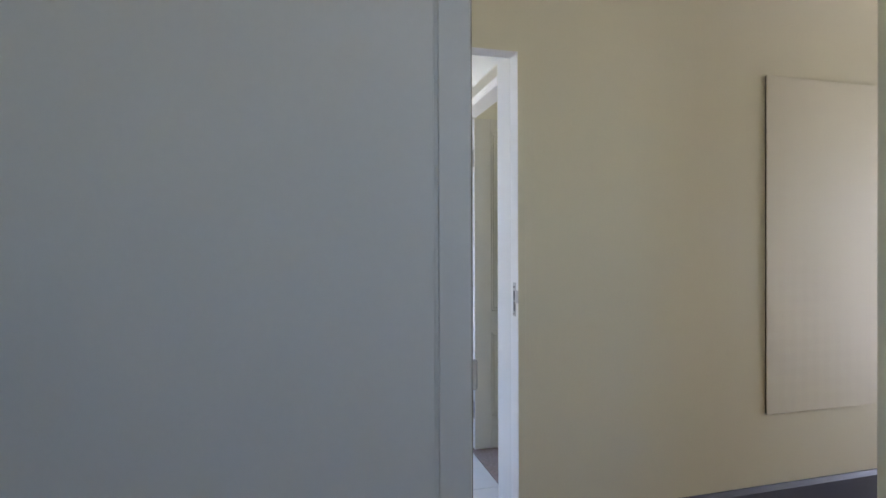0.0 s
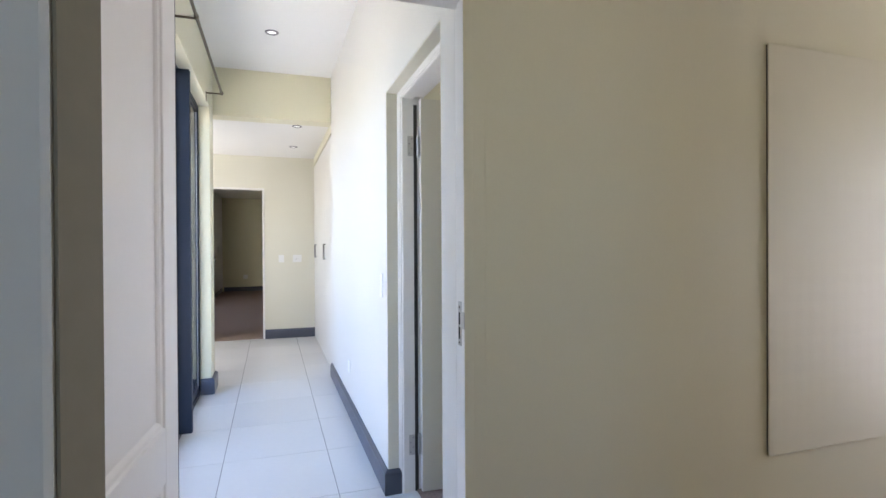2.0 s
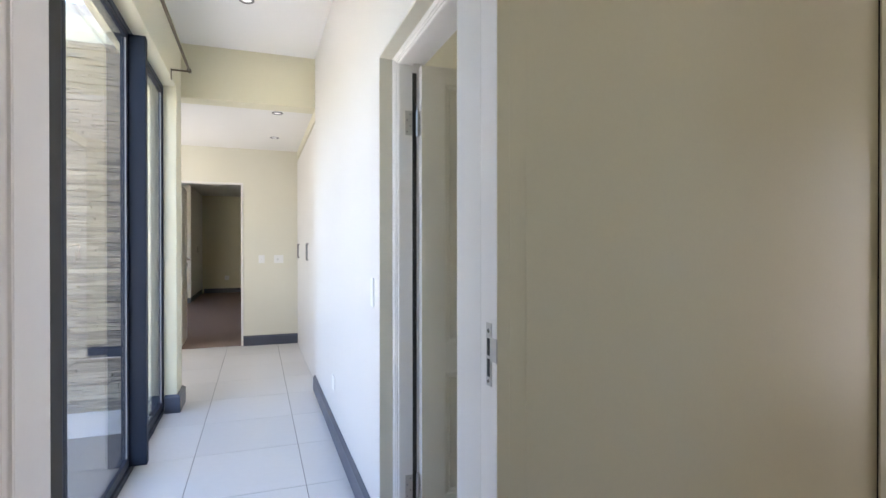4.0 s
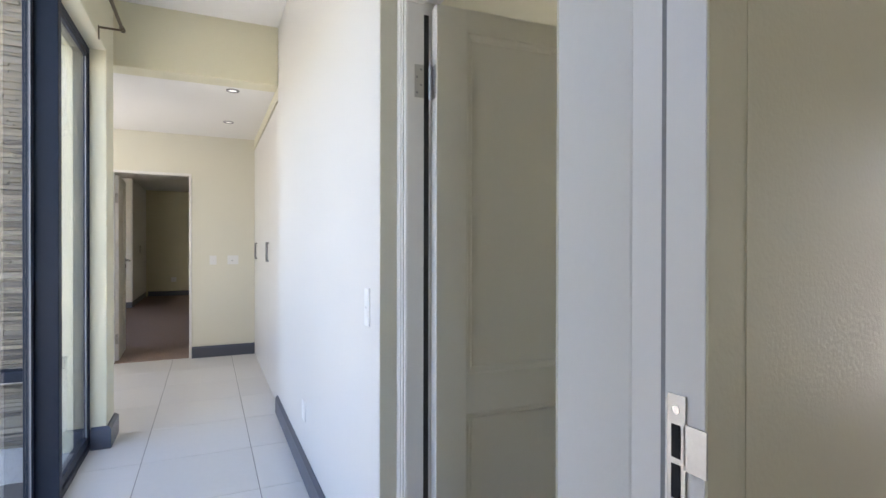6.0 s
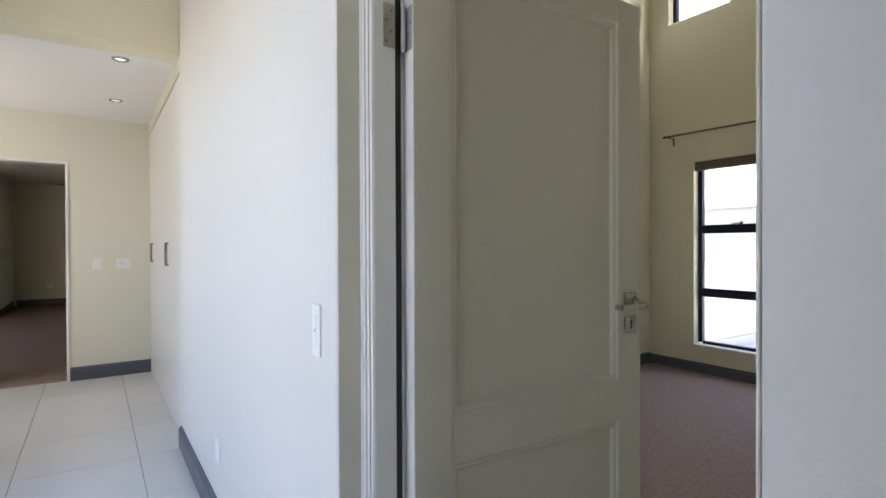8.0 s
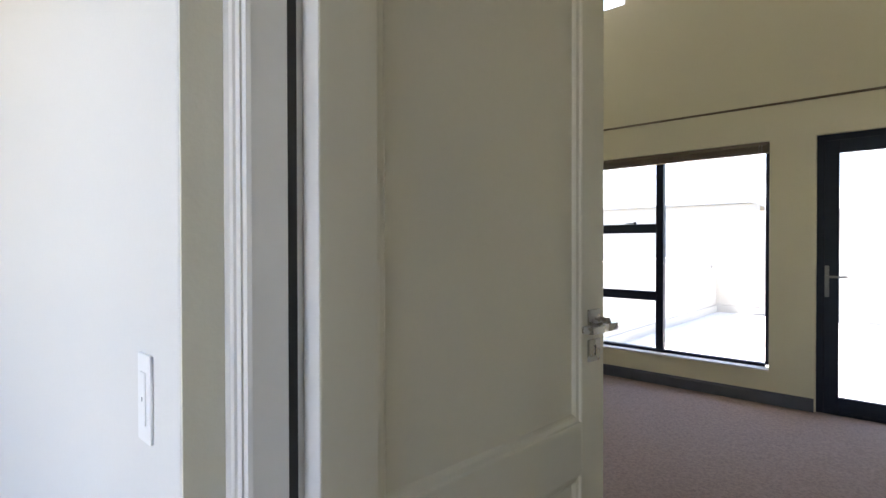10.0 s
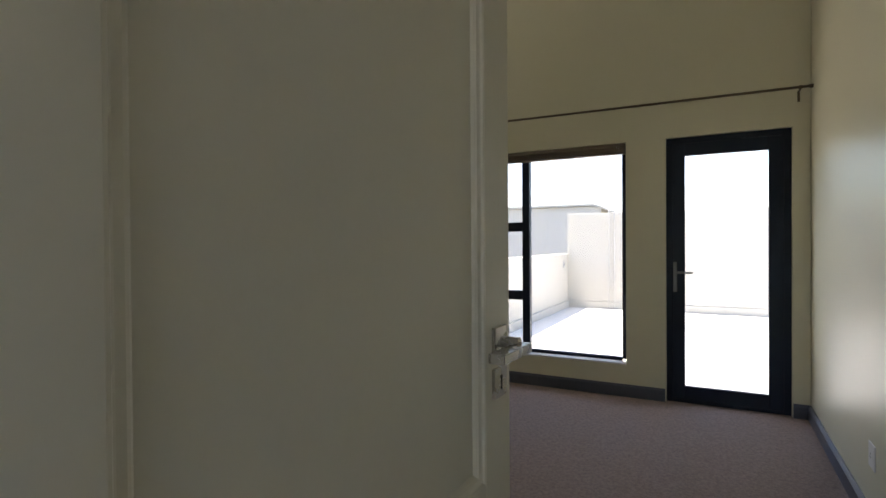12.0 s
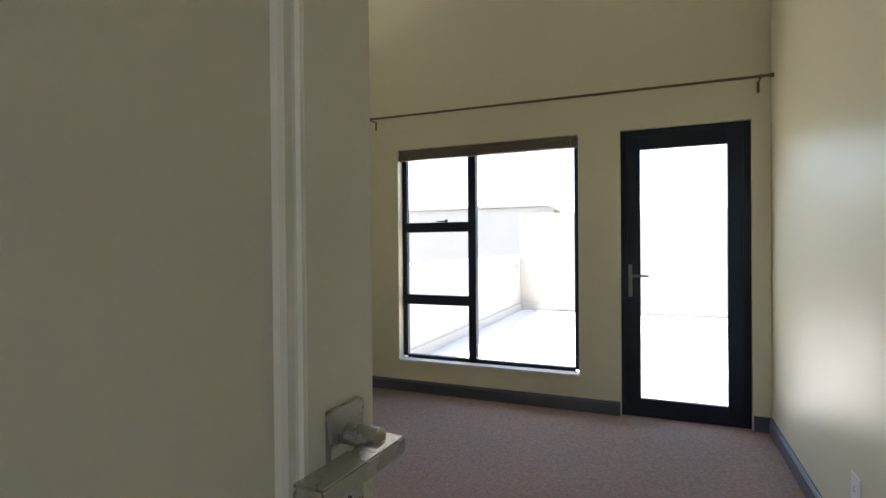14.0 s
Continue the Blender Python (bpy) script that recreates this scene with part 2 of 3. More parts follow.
# passage, left-hand wall with the glazed sliding doors
GY0, GY1, GZ = 0.55, 3.49, 2.53
wall("wall_passage_left", "y", YB, 3.755, -1.32, -1.08, 0.0, 3.1, [(GY0, GY1, 0.0, GZ)])
bm = bmesh.new()
bx(bm, -1.32, 0.0, 3.757, 3.95, H2, 3.1)
setting("beam", bm, PAINT, "cream painted downstand beam across the passage", "beam", 0.006)
bm = bmesh.new()
bx(bm, -1.32, 0.20, 0.0, 3.755, H1, H1 + 0.12)
setting("ceiling_passage", bm, CEIL, "white flat ceiling of the passage", "ceiling")
bm = bmesh.new()
bx(bm, -2.60, 0.80, 3.951, YE, HL, HL + 0.12)
setting("ceiling_lobby", bm, CEIL, "white flat lower ceiling of the lobby", "ceiling")
# unseen slab, added to stop sun leaking in between the ceilings and the beam
bm = bmesh.new()
bx(bm, -1.40, -0.004, -0.10, 3.806, 3.11, 3.20)
bx(bm, -2.75, 0.85, 3.808, 6.45, 3.11, 3.20)
setting("roof", bm, RENDER, "unseen slab added over the passage to keep stray sun out", "roof")
# lobby
wall("wall_lobby_end", "x", -2.60, 0.80, YE, YE + 0.14, 0.0, 2.70, [(-1.46, -0.668, -1, 2.115)], mat=PALE, label="pale cream painted wall at the lobby end")
# opening is unseen, added for the lobby's fill lamp
wall("wall_lobby_left", "y", 3.75, YE, -2.60, -2.46, 0.0, 2.70, [(4.5, 5.7, 0.9, 2.1)])
wall("wall_lobby_back", "x", -5.0, -1.32, 3.775, 3.95, -0.1, 3.1)
wall("wall_lobby_right", "y", 3.77, YE, 0.62, 0.80, 0.0, 2.70)
# far room
FB = 14.6
wall("wall_far_room_back", "x", -4.2, 1.0, FB, FB + 0.15, 0.0, 2.8)
wall("wall_far_room_left", "y", YE + 0.14, FB, -4.2, -4.05, 0.0, 2.8, [(9.0, 10.3, 0.9, 2.1)])
wall("wall_far_room_right", "y", YE + 0.14, FB, 0.85, 1.0, 0.0, 2.8)
bm = bmesh.new()
bx(bm, -4.2, 1.0, YE + 0.14, FB + 0.15, 2.7, 2.82)
setting("ceiling_far_room", bm, CEIL, "white ceiling of the far carpeted room", "ceiling")
bm = bmesh.new()
bx(bm, -4.2, 1.0, YE + 0.04, FB + 0.15, -0.1, 0.004)
setting("floor_far_room", bm, CARPET, "brown cut-pile carpet in the far room", "carpet")
# second bedroom
WIN = (1.385, 2.945, 0.27, 2.13)
GD = (0.229, 1.076, -1, 2.13)
HI = (2.59, 3.22, 3.61, 4.20)
wall("wall_window", "y", YB, 3.60, XW, XW + 0.22, 0.0, 4.6, [WIN, GD, HI])
wall("wall_second_bedroom_far", "x", 0.20, XW, 3.44, 3.60, 0.0, 4.6)
wall("wall_second_bedroom_inner", "y", 3.77, 3.80, 0.0, 0.2, 2.6, 4.6)
bm = bmesh.new()
bx(bm, 0.20, XW, YB, 3.44, HB, HB + 0.12)
setting("ceiling_second_bedroom", bm, CEIL, "white high ceiling of the second bedroom", "ceiling")
bm = bmesh.new()
bx(bm, 0.155, XW + 0.05, YB, 3.44, -0.1, 0.006)
setting("floor_second_bedroom", bm, CARPET, "brown cut-pile carpet in the second bedroom", "carpet")
# first bedroom, behind the walk
bm = bmesh.new()
bx(bm, -1.60, 4.3, -4.1, 0.03, -0.1, 0.004)
setting("floor_first_bedroom", bm, CARPET, "brown cut-pile carpet in the first bedroom", "carpet")
bm = bmesh.new()
bx(bm, -1.60, 4.3, -4.1, 0.0, HA, HA + 0.12)
setting("ceiling_first_bedroom", bm, CEIL, "white ceiling of the first bedroom", "ceiling")
wall("wall_first_bedroom_left", "y", -4.0, 0.0, -1.60, -1.44, 0.0, HA)
wall("wall_first_bedroom_back", "x", -1.60, 4.3, -4.1, -3.96, 0.0, HA, [(-1.4, -0.6, 1.4, 2.5)])
# opening made for the added side lamp
wall("wall_first_bedroom_right", "y", -3.96, 0.0, 4.15, 4.3, 0.0, HA, [(-1.05, -0.25, 0.1, 2.1)])
wall("wall_pier", "y", -1.95, -1.21, 0.155, 0.29, 0.0, HA)

# skirtings
skirting("baseboard_passage_right", [(0.09, 1.181), (0.0, 1.181), (0.0, 3.77)][::-1])
skirting("baseboard_passage_left", [(-1.166, GY1), (-1.08, GY1), (-1.08, 3.755), (-1.30, 3.755)], 0.14, 0.026)
skirting("baseboard_lobby_end", [(0.015, YE), (-0.663, YE)][::-1])
skirting("baseboard_first_bedroom", [(0.03, 0.0), (4.15, 0.0)], 0.17, 0.025)
skirting("baseboard_window_wall", [(XW, 3.44), (XW, 1.085)], 0.108)
skirting("baseboard_window_corner", [(XW, 0.222), (XW, YB), (0.2, YB)], 0.108)
skirting("baseboard_second_bedroom_far", [(0.2, 3.44), (XW, 3.44)], 0.12)
skirting("baseboard_far_room", [(-1.88, FB), (0.85, FB)], 0.13)

# ---- doors ----


def ring(bm, x0, x1, z0, z1, prof):
    """A moulding round a rectangle; profile of (inset, y)."""
    loops = []
    for ins, y in prof:
        loops.append([bm.verts.new((x, y, z)) for x, z in ((x0 + ins, z0 + ins), (x1 - ins, z0 + ins), (x1 - ins, z1 - ins), (x0 + ins, z1 - ins))])
    for a, b in zip(loops, loops[1:]):
        for i in range(4):
            bm.faces.new((a[i], a[(i + 1) % 4], b[(i + 1) % 4], b[i]))


def screw(bm, x, y, z, ny):
    cyl(bm, (x, y, z), (x, y + ny * 0.0012, z), 0.0035, 8)


def panel_door(name, label, m, w=0.813, h=2.03, t=0.04, stile=0.106, paint=None, handles=True, latch_only=False, category="door", mid=(0.741, 0.866), hinge_z=(0.2, 1.766), side=1):
    """A two-panel door leaf; the hinge edge is at x = 0, the leaf goes to x = w, its faces are at y = 0 and y = t."""
    paint = paint or DOORP
    d = thing(name, label, category, m)
    z0, z1 = 0.012, 0.012 + h
    rails = [(z0, 0.21), mid, (z1 - 0.072, z1)]
    for x0, x1 in ((0, stile), (w - stile, w)):
        box_part("stile", d, paint, x0, x1, 0, t, z0, z1, 0.0015)
    for a, b in rails:
        box_part("rail", d, paint, stile - 0.0005, w - stile + 0.0005, 0.0004, t - 0.0004, a, b)
    for (_, a), (b, _) in zip(rails, rails[1:]):
        box_part("panel", d, paint, stile - 0.004, w - stile + 0.004, 0.0145, t - 0.0145, a - 0.004, b + 0.004)
        for y, s in ((0.0, 1), (t, -1)):
            bm = bmesh.new()
            ring(bm, stile, w - stile, a, b, [(-0.001, y + s * 0.0003), (0.0025, y + s * 0.0012), (0.005, y + s * 0.0048), (0.0075, y + s * 0.0058), (0.016, y + s * 0.0068), (0.0205, y + s * 0.0100), (0.0245, y + s * 0.0143)])
            part("moulding", bm, paint, d)
    if handles:
        hx = w - 0.056
        for y, s in ((0.0, -1), (t, 1)):
            bm = bmesh.new()
            bx(bm, hx - 0.026, hx + 0.026, min(y, y + s * 0.009), max(y, y + s * 0.009), 1.090, 1.142, 0.0015)
            rose = part("rose", bm, NICKEL, d, "square brushed nickel rose")
            bm = bmesh.new()
            cyl(bm, (hx, y + s * 0.008, 1.114), (hx, y + s * 0.044, 1.114), 0.0105, 24)
            part("neck", bm, NICKEL, rose, smooth=False)
            bm = bmesh.new()
            ya, yb = sorted((y + s * 0.030, y + s * 0.060))
            bx(bm, hx - 0.103, hx + 0.020, ya, yb, 1.096, 1.113, 0.0015, 2)
            part("lever", bm, NICKEL, rose, "flat square brushed nickel lever")
            bm = bmesh.new()
            bx(bm, hx - 0.026, hx + 0.026, min(y, y + s * 0.008), max(y, y + s * 0.008), 1.012, 1.067, 0.0015)
            esc = part("escutcheon", bm, NICKEL, d, "square nickel keyhole plate")
            bm = bmesh.new()
            ka, kb = sorted((y + s * 0.0075, y + s * 0.0086))
            bx(bm, hx - 0.0025, hx + 0.0025, ka, kb, 1.026, 1.048)
            cyl(bm, (hx, ka, 1.049), (hx, kb, 1.049), 0.0042, 12)
            part("keyhole", bm, BLACK, esc)
    # white strip: the passage daylight on this edge is put into its colour
    box_part("lit_hinge_edge", d, ENAMEL, -0.0012, 0.0004, 0.0008, t - 0.0008, z0 + 0.001, z1 - 0.001, 0, "hinge edge whitened in colour for the daylight on it")
    bm = bmesh.new()
    bx(bm, w - 0.0005, w + 0.001, t / 2 - 0.011, t / 2 + 0.011, 1.0, 1.17)
    fp = part("lock_plate", bm, STEEL, d)
    bm = bmesh.new()
    bx(bm, w + 0.0005, w + 0.011, t / 2 - 0.006, t / 2 + 0.006, 1.115, 1.145, 0.002)
    part("latch", bm, STEEL, fp)
    for hz in hinge_z:
        bm = bmesh.new()
        y = 0.0 if side > 0 else t
        yk = t - 0.014 if side > 0 else 0.014
        for k in range(5):
            cyl(bm, (-0.011, yk, hz + 0.021 * k + 0.0005), (-0.011, yk, hz + 0.021 * k + 0.0205), 0.0064, 12)
        cyl(bm, (-0.011, yk, hz - 0.004), (-0.011, yk, hz + 0.109), 0.0045, 10)
        hg = part("hinge", bm, STEEL, d, "steel butt hinge")
        bm = bmesh.new()
        bx(bm, -0.0024, -0.0004, 0.004, t - 0.002, hz, hz + 0.105)
        part("hinge_plate", bm, STEEL, hg)
        bm = bmesh.new()
        for k in range(4):
            cyl(bm, (-0.0023, 0.010 + 0.012 * (k % 2), hz + 0.015 + 0.025 * k), (-0.0028, 0.010 + 0.012 * (k % 2), hz + 0.015 + 0.025 * k), 0.0038, 10)
        part("screw", bm, MIDGREY, hg, "dull dark countersunk screws")
    return d


# second bedroom's door, standing open into the room
LB = math.degrees(math.atan2(1.083 - 1.120, 1.004 - 0.172))
panel_door("panel_door", "off-white two-panel door standing wide open with nickel lever", pose(0.172, 1.120, 0.0, 0, 0, LB), w=0.833, h=2.05, t=0.046)
# first bedroom's door, swung back into the room
panel_door("panel_door", "white two-panel door with nickel lever swung open into the bedroom", pose(-0.8396, 0.018, 0.0, 0, 0, -95.0), w=0.813, paint=ENAMEL)
# a third door that stands ajar, seen from its outer face
def grooved_door(name, label, m, w, h, t, inset):
    """A thin flush leaf with one shallow groove round its face; the free edge is at x = 0, the leaf goes to x = w, its face is at y = 0."""
    d = thing(name, label, "door", m)
    box_part("core", d, SHADEDDOOR, 0.0008, w - 0.0008, 0.0032, t, 0.012, h, 0.0006)
    # free edge has its own colour, a darker olive than the face
    box_part("olive_edge", d, OLIVEEDGE, -0.0006, 0.0008, 0.0036, t - 0.0002, 0.0125, h - 0.0005, 0, "dull olive edge")
    bm = bmesh.new()
    bx(bm, inset + 0.004, w - inset - 0.004, 0.0004, 0.0034, inset + 0.016, h - inset - 0.004, 0.0022, 2)
    part("panel", bm, SHADEDDOOR, d)
    for x0, x1, z0, z1 in ((0, inset, 0.012, h), (w - inset, w, 0.012, h), (inset, w - inset, 0.012, inset + 0.012), (inset, w - inset, h - inset, h)):
        box_part("edge_band", d, SHADEDDOOR, x0, x1, 0.0, 0.0034, z0, z1, 0.0016)
    bm = bmesh.new()
    bx(bm, -0.007, 0.001, t / 2 - 0.005, t / 2 + 0.005, 1.088, 1.126, 0.002)
    part("latch", bm, STEEL, d, "small steel latch bolt")
    return d


grooved_door("shaded_door", "off-white flush door, greyed in colour for its shade, with a shallow groove standing ajar", pose(-0.627, -1.282, 0, 0, 0, 160) @ Matrix.Diagonal((1, -1, 1, 1)), 0.83, 2.04, 0.022, 0.042)
# far room's door
panel_door("panel_door", "off-white panel door open into the dark far room", pose(-1.435, YE + 0.13, 0.0, 0, 0, 92) @ pose(0, -0.04, 0), w=0.74, h=2.06, side=-1)


def frame_prof(s=1):
    """Section of the pressed frame: (along the passage from the plaster, in from the reveal)."""
    return [(0.0, 0.0), (0.0, 0.004), (0.005, 0.0085), (0.007, 0.0145), (0.011, 0.0155), (0.0135, 0.0225), (0.017, 0.0215), (0.0205, 0.0265), (0.027, 0.028), (0.082, 0.028), (0.082, 0.012), (0.144, 0.012), (0.144, 0.0)]


def door_frame_x(name, label, x0, ya, yb, zt):
    """A frame in a wall that runs along y; its first face is at x0; the reveals are at ya and yb, the head at zt."""
    f = tagged(new(name), label, "door frame", kind="structure")
    pr = frame_prof()
    for nm, y, s in (("jamb", yb, -1), ("jamb", ya, 1)):
        bm = bmesh.new()
        lo = [bm.verts.new((x0 + a, y + s * i, 0.0)) for a, i in pr]
        hi = [bm.verts.new((x0 + a, y + s * i, zt - i)) for a, i in pr]
        for k in range(len(pr)):
            j = (k + 1) % len(pr)
            bm.faces.new((lo[k], lo[j], hi[j], hi[k]))
        part(nm, bm, ENAMEL, f)
    bm = bmesh.new()
    le = [bm.verts.new((x0 + a, ya + i, zt - i)) for a, i in pr]
    ri = [bm.verts.new((x0 + a, yb - i, zt - i)) for a, i in pr]
    for k in range(len(pr)):
        j = (k + 1) % len(pr)
        bm.faces.new((le[k], le[j], ri[j], ri[k]))
    part("head", bm, ENAMEL, f)
    return f


# thin lining, tinted apart from the wall to put the reveal's shade into colour
bm = bmesh.new()
bx(bm, 0.0015, 0.058, 1.1775, 1.1812, 0.0, 2.0915)
bx(bm, 0.0015, 0.058, 0.2718, 0.2755, 0.0, 2.0915)
bx(bm, 0.0015, 0.058, 0.2718, 1.1812, 2.0915, 2.0952)
setting("shaded_reveal", bm, PALE, "cream lining of the bedroom doorway's reveal, its shade put into the colour", "reveal", 0.0012)
fb = door_frame_x("door_frame_2", "white enamelled pressed door frame with stepped moulding", 0.058, 0.272, 1.181, 2.095)
# strip in the rebate: the gap's shade is put into its colour
box_part("gap_shade", fb, GAPSHADE, 0.1405, 0.163, 1.1660, 1.1688, 0.0, 2.04, label="near-black strip standing in for the shade in the frame's rebate")
for hz in (0.2, 1.766):
    bm = bmesh.new()
    bx(bm, 0.108, 0.1395, 1.1514, 1.153, hz, hz + 0.105)
    fhp = part("frame_hinge_plate", bm, STEEL, fb)
    bm = bmesh.new()
    for k in range(4):
        xx = 0.116 + 0.014 * (k % 2)
        cyl(bm, (xx, 1.1515, hz + 0.015 + 0.025 * k), (xx, 1.1511, hz + 0.015 + 0.025 * k), 0.0038, 10)
    part("screw", bm, MIDGREY, fhp, "dull dark countersunk screws")


def door_frame_y(name, label, xa, xb, y0, zt):
    """A frame in a wall along x; the plaster reveals are at xa and xb."""
    f = tagged(new(name), label, "door frame", kind="structure")
    pr = [(-0.006, 0.0), (-0.006, 0.029), (0.045, 0.029), (0.045, 0.020), (0.049, 0.0125), (0.052, 0.0095), (0.1155, 0.0095), (0.1155, 0.0)]
    for nm, x, s in (("jamb", xb, -1), ("jamb", xa, 1)):
        bm = bmesh.new()
        lo = [bm.verts.new((x + s * i, y0 + a, 0.0)) for a, i in pr]
        hi = [bm.verts.new((x + s * i, y0 + a, zt - i)) for a, i in pr]
        for k in range(len(pr)):
            j = (k + 1) % len(pr)
            bm.faces.new((lo[k], lo[j], hi[j], hi[k]))
        part(nm, bm, ENAMEL, f)
    bm = bmesh.new()
    le = [bm.verts.new((xa + i, y0 + a, zt - i)) for a, i in pr]
    ri = [bm.verts.new((xb - i, y0 + a, zt - i)) for a, i in pr]
    for k in range(len(pr)):
        j = (k + 1) % len(pr)
        bm.faces.new((le[k], le[j], ri[j], ri[k]))
    part("head", bm, ENAMEL, f)
    return f


fa = door_frame_y("door_frame_1", "white enamelled door frame with a steel strike plate", -0.867, 0.009, 0.0, 2.070)
bm = bmesh.new()
bx(bm, -0.0225, -0.0200, 0.016, 0.040, 0.99, 1.125)
bx(bm, -0.0225, -0.0200, -0.010, 0.018, 1.045, 1.095)
sp = part("strike_plate", bm, STEEL, fa, "steel strike plate with a lip")
bm = bmesh.new()
bx(bm, -0.0232, -0.0222, 0.022, 0.034, 1.055, 1.092)
bx(bm, -0.0232, -0.0222, 0.022, 0.034, 1.010, 1.048)
part("strike_slot", bm, BLACK, sp)
bm = bmesh.new()
for zz in (1.108, 0.999):
    cyl(bm, (-0.0222, 0.028, zz), (-0.0236, 0.028, zz), 0.005, 12)
part("screw", bm, NICKEL, sp)
box_part("plaster_return", fa, PAINT, -0.0196, 0.0092, -0.0088, -0.0058, 0.0, 2.0705, 0.001)
box_part("plaster_return", fa, PAINT, -0.838, -0.0198, -0.0088, -0.0058, 2.0425, 2.0705, 0.001)
# plain grey strip along the step of the right jamb
box_part("grey_strip", fa, MIDGREY, -0.0128, 0.0005, 0.0455, 0.058, 0.0, 2.0)
# strip beside the hinges, with that gap's shade put into its colour
box_part("gap_shade", fa, GAPSHADE, -0.8570, -0.8140, 0.060, 0.1130, 0.0, 2.02, label="near-black strip standing in for the shade by the hinges")
box_part("caulk_line", fa, PAINT, 0.0525, 0.0555, -0.0009, 0.001, 0.75, 1.75)
fc = tagged(new("door_frame_3"), "white painted door frame of the far room", "door frame", kind="structure")
box_part("jamb", fc, ENAMEL, -0.690, -0.664, YE - 0.010, YE + 0.12, 0, 2.115, 0.003)
box_part("jamb", fc, ENAMEL, -1.465, -1.428, YE - 0.010, YE + 0.12, 0, 2.115, 0.003)
box_part("head", fc, ENAMEL, -1.428, -0.690, YE - 0.010, YE + 0.12, 2.088, 2.115, 0.003)

# ---- glazed sliding doors of the passage ----
sl = tagged(new("sliding_door"), "charcoal aluminium framed glass sliding door along the passage", "sliding door", kind="structure")
GX0, GX1 = -1.255, -1.170                     # depth of the fixed frame
box_part("sill_track", sl, ALU, GX0, GX1, GY0, GY1, 0.0, 0.035, 0.003)
box_part("track_rib", sl, GREYMETAL, -1.200, -1.194, GY0 + 0.03, GY1 - 0.03, 0.035, 0.043, label="thin bare metal rail of the track")
box_part("head_frame", sl, ALU, GX0, GX1, GY0, GY1, GZ - 0.035, GZ, 0.003)
box_part("side_frame", sl, ALU, GX0, GX1, GY1 - 0.022, GY1, 0.035, GZ - 0.035, 0.003)
box_part("side_frame", sl, ALU, GX0, GX1, GY0, GY0 + 0.03, 0.035, GZ - 0.035, 0.003)


def sliding_leaf(y0, y1, x0, x1, near=0.055, far=0.04):
    """One glazed leaf: its stiles at y0 and y1, its rails between them."""
    za, zb = 0.044, GZ - 0.037
    lf = box_part("sash", sl, ALU, x0, x1, y0, y0 + near, za, zb, 0.003)
    box_part("sash_stile", lf, ALU, x0, x1, y1 - far, y1, za, zb, 0.003)
    box_part("sash_rail", lf, ALU, x0, x1, y0 + near, y1 - far, za, za + 0.05, 0.003)
    box_part("sash_rail", lf, ALU, x0, x1, y0 + near, y1 - far, zb - 0.03, zb, 0.003)
    xm = x1 - 0.012
    g = box_part("pane", lf, GLASS, xm - 0.003, xm + 0.003, y0 + near - 0.004, y1 - far + 0.004, za + 0.046, zb - 0.026)
    g.visible_shadow = False
    bm = bmesh.new()
    for yy, d in ((y1 - far, -1), (y0 + near, 1)):
        a, b = sorted((yy, yy + d * 0.006))
        bx(bm, xm + 0.0032, xm + 0.008, a, b, za + 0.05, zb - 0.03)
    part("gasket", bm, MIDGREY, lf, "pale grey glazing gasket")
    return lf


sliding_leaf(GY0 + 0.031, 1.33, -1.210, -1.176)
sliding_leaf(1.332, 2.37, -1.210, -1.176, near=0.04, far=0.025)
box_part("interlock_post", sl, ALU, -1.215, -1.088, 2.372, 2.425, 0.036, GZ - 0.036, 0.003, "deep charcoal upright between two leaves")
sliding_leaf(2.427, GY1 - 0.023, -1.210, -1.176, near=0.03, far=0.024)

# ---- second bedroom's window and glazed door ----
w1 = tagged(new("window_1"), "charcoal aluminium window with three small panes and one tall pane", "window", kind="structure")
fx0, fx1 = XW + 0.085, XW + 0.135
wy0, wy1, wz0, wz1 = WIN
box_part("window_frame", w1, ALU, fx0, fx1, wy0 - 0.006, wy0 + 0.042, wz0 + 0.03, wz1, 0.003)
box_part("window_frame", w1, ALU, fx0, fx1, wy1 - 0.042, wy1 + 0.006, wz0 + 0.03, wz1, 0.003)
box_part("window_frame", w1, ALU, fx0, fx1, wy0 + 0.042, wy1 - 0.042, wz0 - 0.006, wz0 + 0.042, 0.003)
box_part("window_frame", w1, ALU, fx0, fx1, wy0 + 0.042, wy1 - 0.042, wz1 - 0.045, wz1 + 0.006, 0.003)
mu0, mu1 = 2.245, 2.315
box_part("mullion", w1, ALU, fx0 - 0.012, fx1, mu0, mu1, wz0 + 0.042, wz1 - 0.045, 0.003)
box_part("transom", w1, ALU, fx0 - 0.006, fx1, mu1, wy1 - 0.042, 1.405, 1.490, 0.003)
box_part("transom", w1, ALU, fx0 - 0.006, fx1, mu1, wy1 - 0.042, 0.765, 0.850, 0.003)
bm = bmesh.new()
bx(bm, fx0 - 0.03, fx0 - 0.008, 2.50, 2.60, 1.492, 1.503, 0.002)
bx(bm, fx0 - 0.03, fx0 - 0.012, 2.50, 2.52, 1.485, 1.515, 0.002)
part("window_catch", bm, ALU, w1)
for a, b, c, d in ((wy0 + 0.04, mu0 + 0.003, wz0 + 0.04, wz1 - 0.043), (mu1 - 0.003, wy1 - 0.04, 1.487, wz1 - 0.043), (mu1 - 0.003, wy1 - 0.04, 0.847, 1.408), (mu1 - 0.003, wy1 - 0.04, wz0 + 0.04, 0.768)):
    g = box_part("pane", w1, GLASS, fx0 + 0.022, fx0 + 0.027, a, b, c, d)
    g.visible_shadow = False
